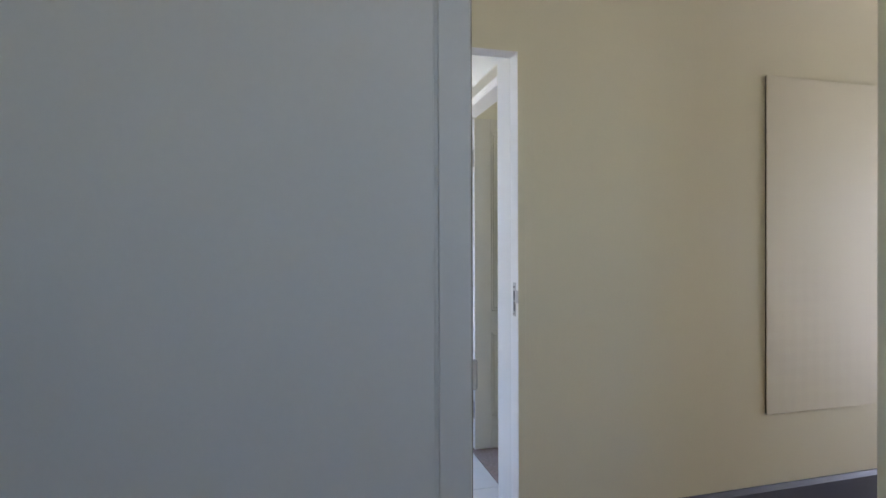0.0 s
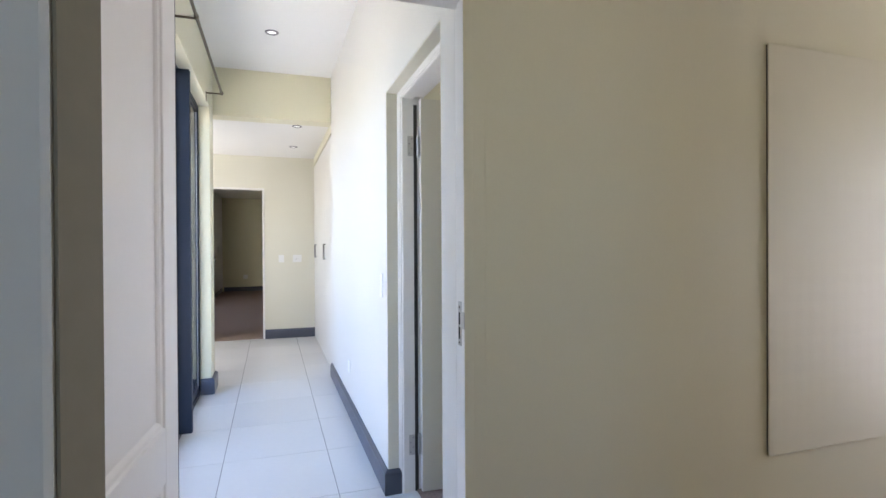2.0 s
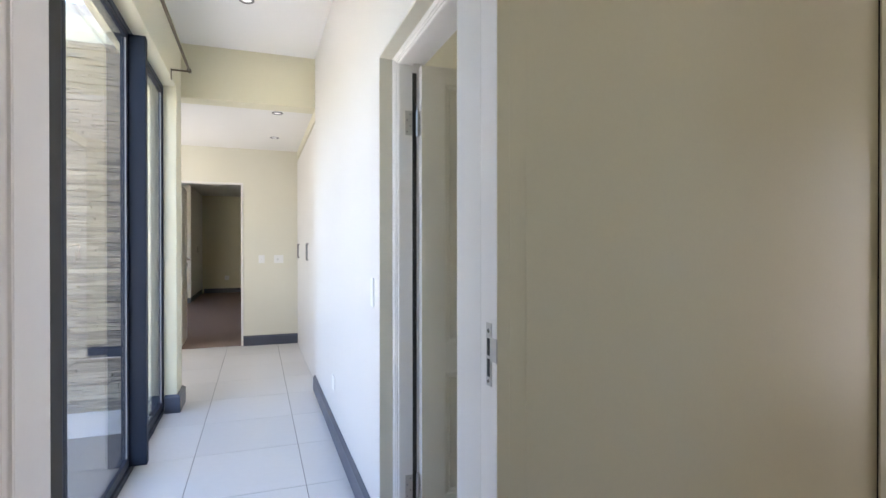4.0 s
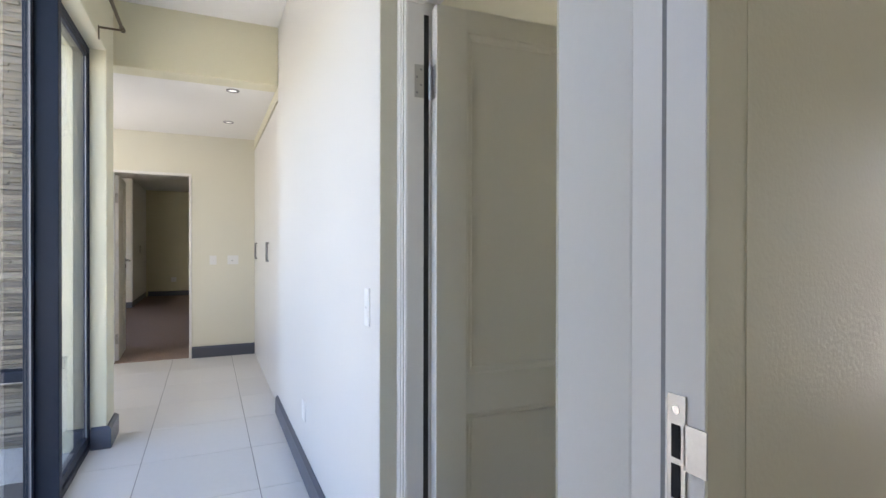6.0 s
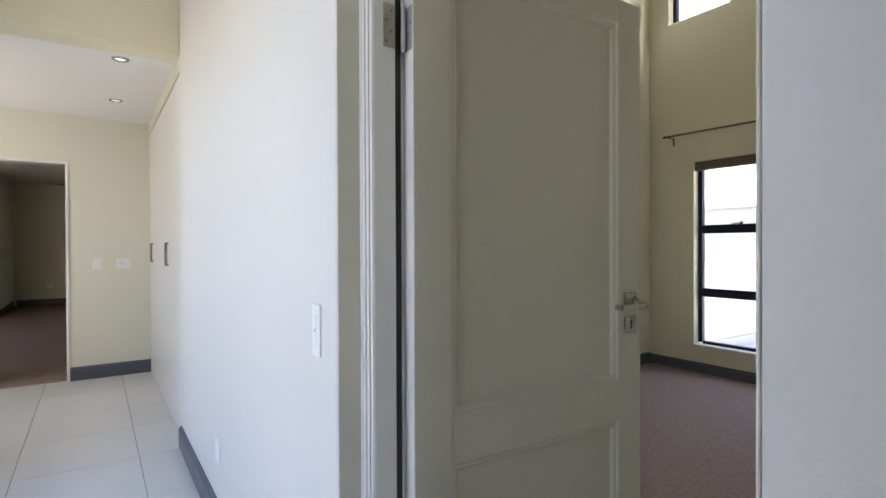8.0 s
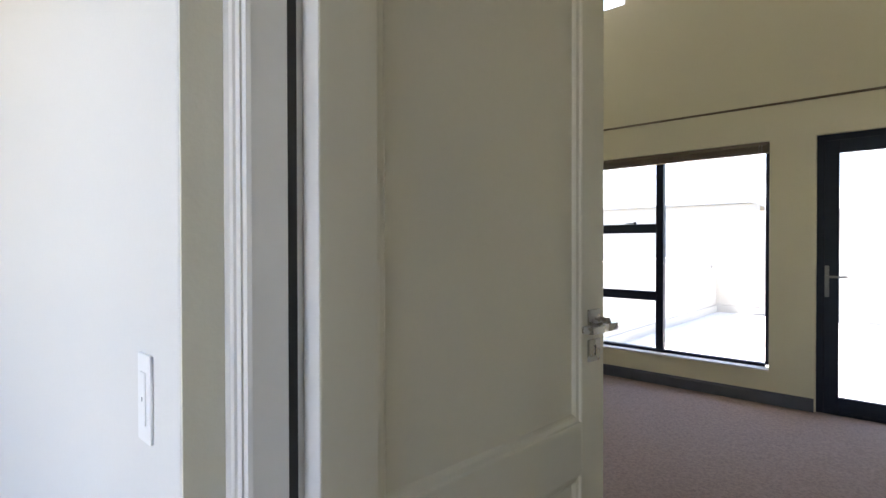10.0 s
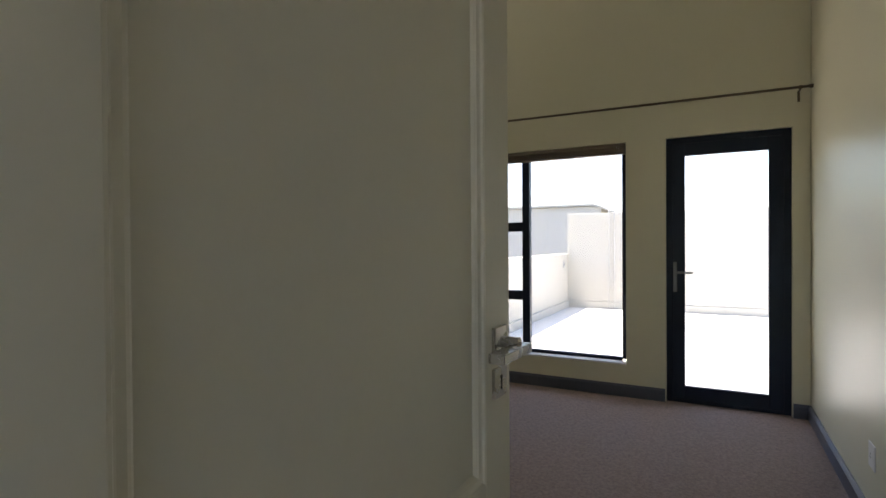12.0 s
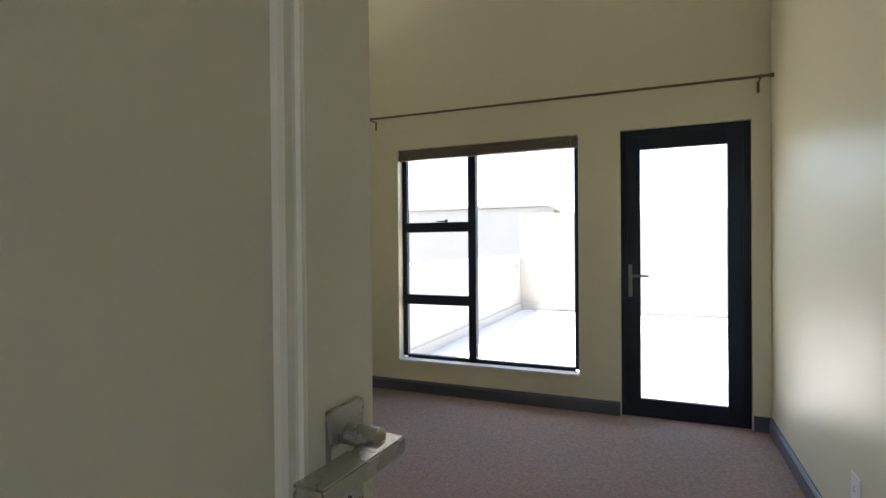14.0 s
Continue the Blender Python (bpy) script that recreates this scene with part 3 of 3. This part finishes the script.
box_part("window_sill", w1, ENAMEL, XW - 0.012, fx0 - 0.001, wy0 + 0.002, wy1 - 0.002, wz0 + 0.0005, wz0 + 0.016, 0.003)

hw = tagged(new("window_2"), "small high charcoal framed window near the ceiling", "window", kind="structure")
for a, b, c, d in ((HI[0], HI[1], HI[2], HI[2] + 0.04), (HI[0], HI[1], HI[3] - 0.04, HI[3]), (HI[0], HI[0] + 0.04, HI[2] + 0.04, HI[3] - 0.04), (HI[1] - 0.04, HI[1], HI[2] + 0.04, HI[3] - 0.04)):
    box_part("window_frame", hw, ALU, XW + 0.085, XW + 0.135, a, b, c, d, 0.003)
g = box_part("pane", hw, GLASS, XW + 0.107, XW + 0.112, HI[0] + 0.038, HI[1] - 0.038, HI[2] + 0.038, HI[3] - 0.038)
g.visible_shadow = False

gd = tagged(new("door_1"), "charcoal aluminium glazed door to the terrace", "glass door", kind="structure")
gx0, gx1 = XW + 0.03, XW + 0.08
box_part("door_frame", gd, ALU, gx0, gx1 + 0.02, 0.222, 0.275, 0.0, 2.136, 0.003)
box_part("door_frame", gd, ALU, gx0, gx1 + 0.02, 1.030, 1.083, 0.0, 2.136, 0.003)
box_part("door_frame", gd, ALU, gx0, gx1 + 0.02, 0.275, 1.030, 2.082, 2.136, 0.003)
box_part("threshold", gd, ALU, gx0, gx1 + 0.02, 0.275, 1.030, 0.0, 0.03, 0.003)
leaf = box_part("leaf_stile", gd, ALU, gx0 + 0.008, gx1, 0.272, 0.370, 0.027, 2.086, 0.003)
box_part("leaf_stile", leaf, ALU, gx0 + 0.008, gx1, 0.940, 1.033, 0.027, 2.086, 0.003)
box_part("leaf_rail", leaf, ALU, gx0 + 0.008, gx1, 0.370, 0.940, 0.027, 0.137, 0.003)
box_part("leaf_rail", leaf, ALU, gx0 + 0.008, gx1, 0.370, 0.940, 1.985, 2.086, 0.003)
g = box_part("pane", gd, GLASS, gx0 + 0.030, gx0 + 0.035, 0.366, 0.944, 0.133, 1.989)
g.visible_shadow = False
bm = bmesh.new()
bx(bm, gx0 - 0.004, gx0 + 0.009, 0.998, 1.026, 0.895, 1.135, 0.003)
hp = part("handle_plate", bm, GREYMETAL, gd, "grey metal handle plate")
bm = bmesh.new()
cyl(bm, (gx0 - 0.002, 1.012, 1.052), (gx0 - 0.045, 1.012, 1.052), 0.009, 12)
bx(bm, gx0 - 0.055, gx0 - 0.037, 0.880, 1.022, 1.043, 1.061, 0.004, 2)
part("handle", bm, GREYMETAL, hp, "grey metal lever")

# venetian blind, drawn right up
vb = thing("venetian_blind", "dark wooden venetian blind fully raised in the window", "blind", pose(XW + 0.02, 0, 0))
box_part("headrail", vb, SLATM, -0.008, 0.045, wy0 + 0.008, wy1 - 0.002, 2.095, 2.128, 0.003)
for k in range(7):
    zz = 2.090 - k * 0.0052
    bm = bmesh.new()
    bx(bm, -0.014 + 0.003 * math.sin(k * 2.1), 0.042 + 0.003 * math.sin(k * 2.1), wy0 + 0.012, wy1 - 0.004, zz - 0.0032, zz)
    part("slat", bm, SLATM, vb)
box_part("bottom_rail", vb, SLATM, -0.016, 0.044, wy0 + 0.011, wy1 - 0.003, 2.038, 2.052, 0.003)
bm = bmesh.new()
for yy in (wy0 + 0.055, wy0 + 0.075):
    cyl(bm, (-0.012, yy, 2.10), (-0.012, yy, 2.036), 0.0015, 6)
part("cord", bm, PLASTIC, vb)


def curtain_rod(label, p, q, brackets, wall_dx):
    """A thin rod between two ends on angled brackets that reach to the wall."""
    p, q = Vector(p), Vector(q)
    d = (q - p).normalized()
    r = thing("curtain_rod", label, "curtain rod", Matrix.Translation(p))
    bm = bmesh.new()
    cyl(bm, (0, 0, 0), q - p, 0.0095, 14)
    part("rod", bm, BRASSY, r)
    for at in (Vector((0, 0, 0)), q - p):
        bm = bmesh.new()
        cyl(bm, at - d * 0.012, at + d * 0.012, 0.014, 14)
        part("finial", bm, BRASSY, r)
    for s in brackets:
        bm = bmesh.new()
        c = d * s
        bx(bm, min(c.x, c.x + wall_dx), max(c.x, c.x + wall_dx), c.y - 0.006, c.y + 0.006, c.z - 0.018, c.z - 0.008, 0.001)
        wx = c.x + wall_dx
        a, b = sorted((wx, wx - math.copysign(0.006, wall_dx)))
        bx(bm, a, b, c.y - 0.008, c.y + 0.008, c.z - 0.085, c.z - 0.004, 0.001)
        cyl(bm, (c.x, c.y - 0.008, c.z), (c.x, c.y + 0.008, c.z), 0.0135, 14)
        part("bracket", bm, BRASSY, r)
    return r


curtain_rod("thin bronze curtain rod above the bedroom window and door", (XW - 0.09, 3.21, 2.412), (XW - 0.09, 0.125, 2.388), (0.05, 3.02), 0.09)
curtain_rod("thin bronze curtain rod above the passage sliding door", (-0.96, 0.40, 2.590), (-0.96, 3.25, 2.590), (0.12, 1.32, 2.82), -0.12)

# ---- small fittings ----


def wall_plate(name, label, category, m, w, h, kind):
    """A plate on the wall; local x to the right, z up, y into the wall."""
    t = thing(name, label, category, m @ Matrix.Diagonal((1, 0.6, 1, 1)))
    box_part("plate", t, PLASTIC, -w / 2, w / 2, -0.009, 0.0, -h / 2, h / 2, 0.0015)
    if kind == "switch":
        box_part("rocker", t, PLASTIC, -w * 0.22, w * 0.22, -0.0125, -0.009, -h * 0.30, h * 0.30, 0.001)
        box_part("mark", t, BLACK, -0.0015, 0.0015, -0.0128, -0.0125, -0.004, 0.002)
    elif kind == "socket":
        box_part("insert", t, PLASTIC, -w * 0.36, w * 0.36, -0.0112, -0.009, -h * 0.33, h * 0.33, 0.001)
        bm = bmesh.new()
        for dx, dz in ((-0.007, -0.006), (0.007, -0.006), (0.0, 0.008)):
            cyl(bm, (dx - w * 0.08, -0.0113, dz), (dx - w * 0.08, -0.0118, dz), 0.0035, 10)
        part("pin_hole", bm, BLACK, t)
        box_part("rocker", t, PLASTIC, w * 0.20, w * 0.30, -0.0135, -0.0112, -0.012, 0.012, 0.001)
    return t


wall_plate("light_switch", "white single light switch on the passage wall beside the door", "light switch", pose(0.0, 1.305, 1.083, 0, 0, -90), 0.052, 0.128, "switch")
wall_plate("blank_plate", "white low blanking plate on the passage wall", "wall plate", pose(0.0, 2.575, 0.36, 0, 0, -90), 0.10, 0.10, "")
wall_plate("light_switch", "white light switch on the lobby end wall", "light switch", pose(-0.44, YE, 1.125, 0, 0, 0), 0.075, 0.105, "switch")
wall_plate("power_socket", "white power socket beside the switch on the lobby wall", "socket", pose(-0.225, YE, 1.125, 0, 0, 0), 0.12, 0.105, "socket")
wall_plate("power_socket", "white power socket low on the bedroom side wall", "socket", pose(2.94, YB, 0.345, 0, 0, 180), 0.10, 0.11, "socket")
wall_plate("power_socket", "white power socket low on the far room wall", "socket", pose(-1.3, FB, 0.42, 0, 0, 0), 0.12, 0.12, "socket")


def downlight(x, y, z):
    t = thing("downlight", "small recessed round ceiling downlight with grey metal rim", "downlight", pose(x, y, z), group="passage downlights")
    bm = bmesh.new()
    pr = [(0.052, 0.0), (0.052, -0.004), (0.046, -0.0075), (0.036, -0.006), (0.034, 0.0)]
    loops = [[bm.verts.new((r * math.cos(a), r * math.sin(a), zz)) for a in [2 * math.pi * k / 28 for k in range(28)]] for r, zz in pr]
    for a, b in zip(loops, loops[1:]):
        for k in range(28):
            bm.faces.new((a[k], a[(k + 1) % 28], b[(k + 1) % 28], b[k]))
    part("rim", bm, GREYMETAL, t, smooth=True)
    bm = bmesh.new()
    cyl(bm, (0, 0, -0.0005), (0, 0, -0.004), 0.035, 24, 0.028)
    part("bulb", bm, BULB, t)
    return t


downlight(-0.556, 2.78, H1)
downlight(-0.308, 4.16, HL)
downlight(-0.300, 5.33, HL)

# lobby cupboards
def cupboard(y0, y1, hy):
    c = thing("built_in_cupboard", "white full-height built-in cupboard with a square steel handle", "cupboard", pose(0.015, y0, 0), group="lobby cupboards")
    n = y1 - y0
    box_part("carcass", c, MELA, 0.020, 0.60, 0.0, n, 0.0, 2.433, 0.0)
    dr = box_part("door", c, MELA, 0.0, 0.018, 0.0015, n - 0.0015, 0.004, 2.435, 0.0015)
    if hy:
        bm = bmesh.new()
        a = hy - y0
        bx(bm, -0.030, -0.018, a - 0.045, a + 0.045, 1.310, 1.325, 0.001)
        bx(bm, -0.030, -0.018, a - 0.045, a + 0.045, 1.145, 1.160, 0.001)
        bx(bm, -0.030, -0.018, a + 0.030, a + 0.045, 1.160, 1.310, 0.001)
        bx(bm, -0.030, -0.018, a - 0.045, a - 0.030, 1.160, 1.310, 0.001)
        bx(bm, -0.020, 0.001, a + 0.030, a + 0.040, 1.312, 1.323)
        bx(bm, -0.020, 0.001, a + 0.030, a + 0.040, 1.147, 1.158)
        part("handle", bm, GREYMETAL, dr, "square steel frame handle")
    return c


cupboard(3.772, 4.64, 4.53)
cupboard(4.642, 5.87, 5.76)
cupboard(5.872, 6.168, 0)
bm = bmesh.new()
bx(bm, 0.012, 0.60, 3.772, 6.168, 2.458, HL - 0.001)
setting("cupboard_bulkhead", bm, PAINT, "cream bulkhead above the lobby cupboards", "bulkhead")

# far room's wardrobe block
wb = thing("wardrobe", "pale wardrobe block with small handles in the dark far room", "wardrobe", pose(-2.62, 12.0, 0))
box_part("carcass", wb, MELA, 0.0, 0.68, 0.0, 2.59, 0.12, 2.69)
box_part("plinth", wb, SKIRT, 0.02, 0.69, -0.01, 2.59, 0.004, 0.12)
box_part("door", wb, MELA, 0.682, 0.70, 0.01, 1.24, 0.13, 2.68, 0.002)
box_part("door", wb, MELA, 0.682, 0.70, 1.245, 2.58, 0.13, 2.68, 0.002)
for a in (1.16, 1.31):
    box_part("handle", wb, STEEL, 0.70, 0.72, a, a + 0.03, 1.12, 1.30, 0.002)

# board on the first bedroom's wall
bd = thing("wall_board", "pale embossed board hung flat on the first bedroom wall", "wall panel", pose(1.202, -0.004, 0))
box_part("panel", bd, BOARD, 0.0, 1.15, -0.006, 0.0, 0.495, 2.05, 0.0015)
# black battens put the shadow of the gap behind the board into colour
box_part("shadow_batten", bd, BLACK, 0.001, 0.05, 0.0, 0.0045, 0.50, 2.045)
box_part("shadow_batten", bd, BLACK, 1.10, 1.14, 0.0, 0.0045, 0.50, 2.045)

# ---- outside ----
bm = bmesh.new()
bx(bm, -2500, 2500, -2500, 2500, -3.3, -3.2)
setting("ground", bm, GROUND, "dry open ground reaching the horizon below the house", "ground")
# paved court beside the passage with a clad wall
bm = bmesh.new()
bx(bm, -5.0, -1.321, -0.5, 3.77, -0.12, -0.03)
setting("court_paving", bm, PAVE, "grey paved court beside the passage", "paving")
wall("wall_court_left", "y", -0.5, 3.77, -5.0, -4.85, -0.1, 1.1, mat=RENDER, label="pale plastered garden wall of the court", bevel=0)

# terrace before the bedroom
bm = bmesh.new()
bx(bm, XW + 0.22, 10.9, -5.0, 3.6, -0.3, -0.052)
setting("terrace_floor", bm, GROUT, "pale terrace floor bed", "terrace")
wall("wall_terrace_parapet", "x", XW + 0.22, 10.9, 3.45, 3.62, -0.05, 1.07, mat=RENDER, label="low cream plastered terrace wall", bevel=0.01)
wall("wall_terrace_far", "y", -5.0, 3.45, 10.80, 11.0, -0.05, 1.90, mat=RENDER, label="cream plastered wall at the far side of the terrace", bevel=0.01)
bm = bmesh.new()
sweep(bm, [(XW + 0.22, 3.45), (10.8, 3.45), (10.8, -5.0)], [(0, -0.05), (0.03, -0.05), (0.03, 0.09), (0, 0.10)])
setting("terrace_plinth", bm, RENDER, "plastered plinth round the terrace wall", "plinth")
vent = thing("wall_vent", "small grey vent fitting on the low terrace wall", "vent", pose(10.45, 3.45, 0.86))
box_part("body", vent, GREYWALL, -0.05, 0.05, -0.02, 0.0, -0.07, 0.07, 0.006)
box_part("slot", vent, BLACK, -0.03, 0.03, -0.022, -0.02, -0.03, 0.03)
for yy in (2.60, 2.50):
    p = thing("pole", "thin pale pipe running up the terrace wall", "pipe", pose(10.74, yy, 0), group="terrace pipes")
    bm = bmesh.new()
    cyl(bm, (0, 0, -0.05), (0, 0, 2.12), 0.014, 10)
    part("pipe", bm, GREYWALL, p)
    for zz in (0.4, 1.2, 1.8):
        box_part("clip", p, GREYWALL, -0.02, 0.062, -0.018, 0.018, zz, zz + 0.02)
# neighbour's grey house beyond the low wall
nh = thing("neighbour_house", "grey plastered neighbouring house beyond the terrace wall", "house", pose(16.0, 3.75, -3.2))
bm = bmesh.new()
bx(bm, 0, 8.0, 0, 11.0, 0, 5.61)
part("wall", bm, GREYWALL, nh)
bm = bmesh.new()
vs = [bm.verts.new(p) for p in ((-0.1, -1.3, 5.05), (8.3, -1.3, 5.05), (8.3, 11.3, 5.6), (-0.1, 11.3, 5.6), (-0.1, 0.2, 5.68), (8.3, 0.2, 5.68), (-0.1, 11.3, 5.68), (8.3, 11.3, 5.68), (-0.1, -1.3, 5.0), (8.3, -1.3, 5.0), (-0.1, 0.2, 5.62), (8.3, 0.2, 5.62))]
for f in ((0, 1, 5, 4), (4, 5, 7, 6), (8, 10, 4, 0), (10, 3, 6, 4), (9, 8, 0, 1)):
    bm.faces.new([vs[i] for i in f])
part("roof", bm, GREYWALL, nh)
for x, y, w in ((24.0, 0.4, 2.6), (24.5, -1.9, 1.8)):
    fh = thing("distant_house", "distant grey roofed house beyond the terrace wall", "house", pose(x, y, -3.2), group="distant houses")
    bm = bmesh.new()
    bx(bm, 0, 5, -w / 2, w / 2, 0, 5.2)
    part("wall", bm, GREYWALL, fh)
    bm = bmesh.new()
    vs = [bm.verts.new(p) for p in ((-0.2, -w / 2 - 0.2, 5.2), (5.2, -w / 2 - 0.2, 5.2), (5.2, w / 2 + 0.2, 5.2), (-0.2, w / 2 + 0.2, 5.2), (-0.2, 0, 5.85), (5.2, 0, 5.85))]
    for f in ((0, 1, 5, 4), (1, 2, 5), (2, 3, 4, 5), (3, 0, 4), (3, 2, 1, 0)):
        bm.faces.new([vs[i] for i in f])
    part("roof", bm, ROOF, fh)

# ---- pieces: floor tiles, terrace tiles, stone strips ----
TX, TY = 0.612, 0.617


def tile_mesh(name, w, d, mat, h=0.010):
    bm = bmesh.new()
    bx(bm, 0, w, 0, d, -h, 0, 0.0012)
    me = bpy.data.meshes.new(name)
    bm.to_mesh(me)
    bm.free()
    me.materials.append(mat)
    return me


bm = bmesh.new()
bx(bm, -2.46, 0.155, 0.03, YE + 0.04, -0.12, -0.003)
fl = setting("floor", bm, GROUT, "pale porcelain tiled floor of the passage", "floor")
GAP = 0.0035
cache = {}
xs = [-0.242 + TX * k for k in range(-4, 2)]
ys = [1.265 + TY * k for k in range(-2, 9)]
for xa in xs:
    for ya in ys:
        x0, x1 = max(xa + GAP / 2, -2.46), min(xa + TX - GAP / 2, 0.153)
        y0, y1 = max(ya + GAP / 2, 0.031), min(ya + TY - GAP / 2, YE + 0.038)
        if y1 < 3.7:
            x0 = max(x0, -1.169 if y1 < 3.49 else -1.079)
        if x1 - x0 < 0.01 or y1 - y0 < 0.01:
            continue
        key = (round(x1 - x0, 4), round(y1 - y0, 4))
        if key not in cache:
            cache[key] = tile_mesh("tile", key[0], key[1], TILE)
        o = new("tile", cache[key])
        o.location = (x0, y0, 0)
        o.parent = fl

terr = bpy.data.objects["terrace_floor"]
tm = tile_mesh("terrace_tile", 0.594, 0.594, TERR)
for i in range(10):
    for j in range(14):
        o = new("tile", tm)
        o.location = (XW + 0.225 + 0.6 * i, 3.44 - 0.6 * (j + 1), -0.042)
        o.parent = terr

cl = tagged(new("stone_cladding"), "stacked brown slate strip cladding on the court wall", "stone cladding", kind="structure")
rnd = random.Random(7)
strip_meshes = []
for k in range(14):
    bm = bmesh.new()
    bx(bm, 0, 1, 0, 1, 0, 1)
    bmesh.ops.subdivide_edges(bm, edges=[e for e in bm.edges if abs(e.verts[0].co.x - e.verts[1].co.x) > 0.5], cuts=2)
    for v in bm.verts:
        v.co.z += rnd.uniform(-0.10, 0.10)
        if v.co.y < 0.5:
            v.co.y += rnd.uniform(-0.18, 0.22)
        v.co.x += rnd.uniform(-0.02, 0.02)
    me = bpy.data.meshes.new("stone_strip")
    bm.to_mesh(me)
    bm.free()
    me.materials.append(SLATE)
    strip_meshes.append(me)
rest_v, rest_f = [], []
count = 0
z = -0.03
while z < 2.85:
    hgt = rnd.choice((0.014, 0.018, 0.022, 0.026, 0.032))
    x = -1.33
    while x > -3.2:
        ln = rnd.uniform(0.16, 0.55)
        dep = rnd.uniform(0.030, 0.046)
        me = rnd.choice(strip_meshes)
        m4 = Matrix.Translation((x - ln, 3.758 - dep, z)) @ Matrix.Diagonal((ln - 0.004, dep, hgt - 0.003, 1))
        if count < 300 and x > -2.35:
            o = new("stone_strip", me)
            o.matrix_world = m4
            o.parent = cl
            count += 1
        else:
            base = len(rest_v)
            rest_v += [tuple(m4 @ v.co) for v in me.vertices]
            rest_f += [tuple(base + i for i in p.vertices) for p in me.polygons]
        x -= ln
    z += hgt
me = bpy.data.meshes.new("stone_strips")
me.from_pydata(rest_v, [], rest_f)
me.materials.append(SLATE)
tagged(new("stone_strips", me), kind="stuff").parent = cl
# added bar, not a known lamp; placed and sized to fit the camera's view
cl_bar = thing("grey_bar", "dark grey slim bar added on the slate cladding, of no known use", "wall light", pose(-1.52, 3.70, 0.47))
box_part("body", cl_bar, ALU, -0.19, 0.19, -0.07, 0.05, -0.035, 0.035, 0.004)
box_part("pale_underside", cl_bar, PLASTIC, -0.17, 0.17, -0.06, -0.01, -0.042, -0.035)
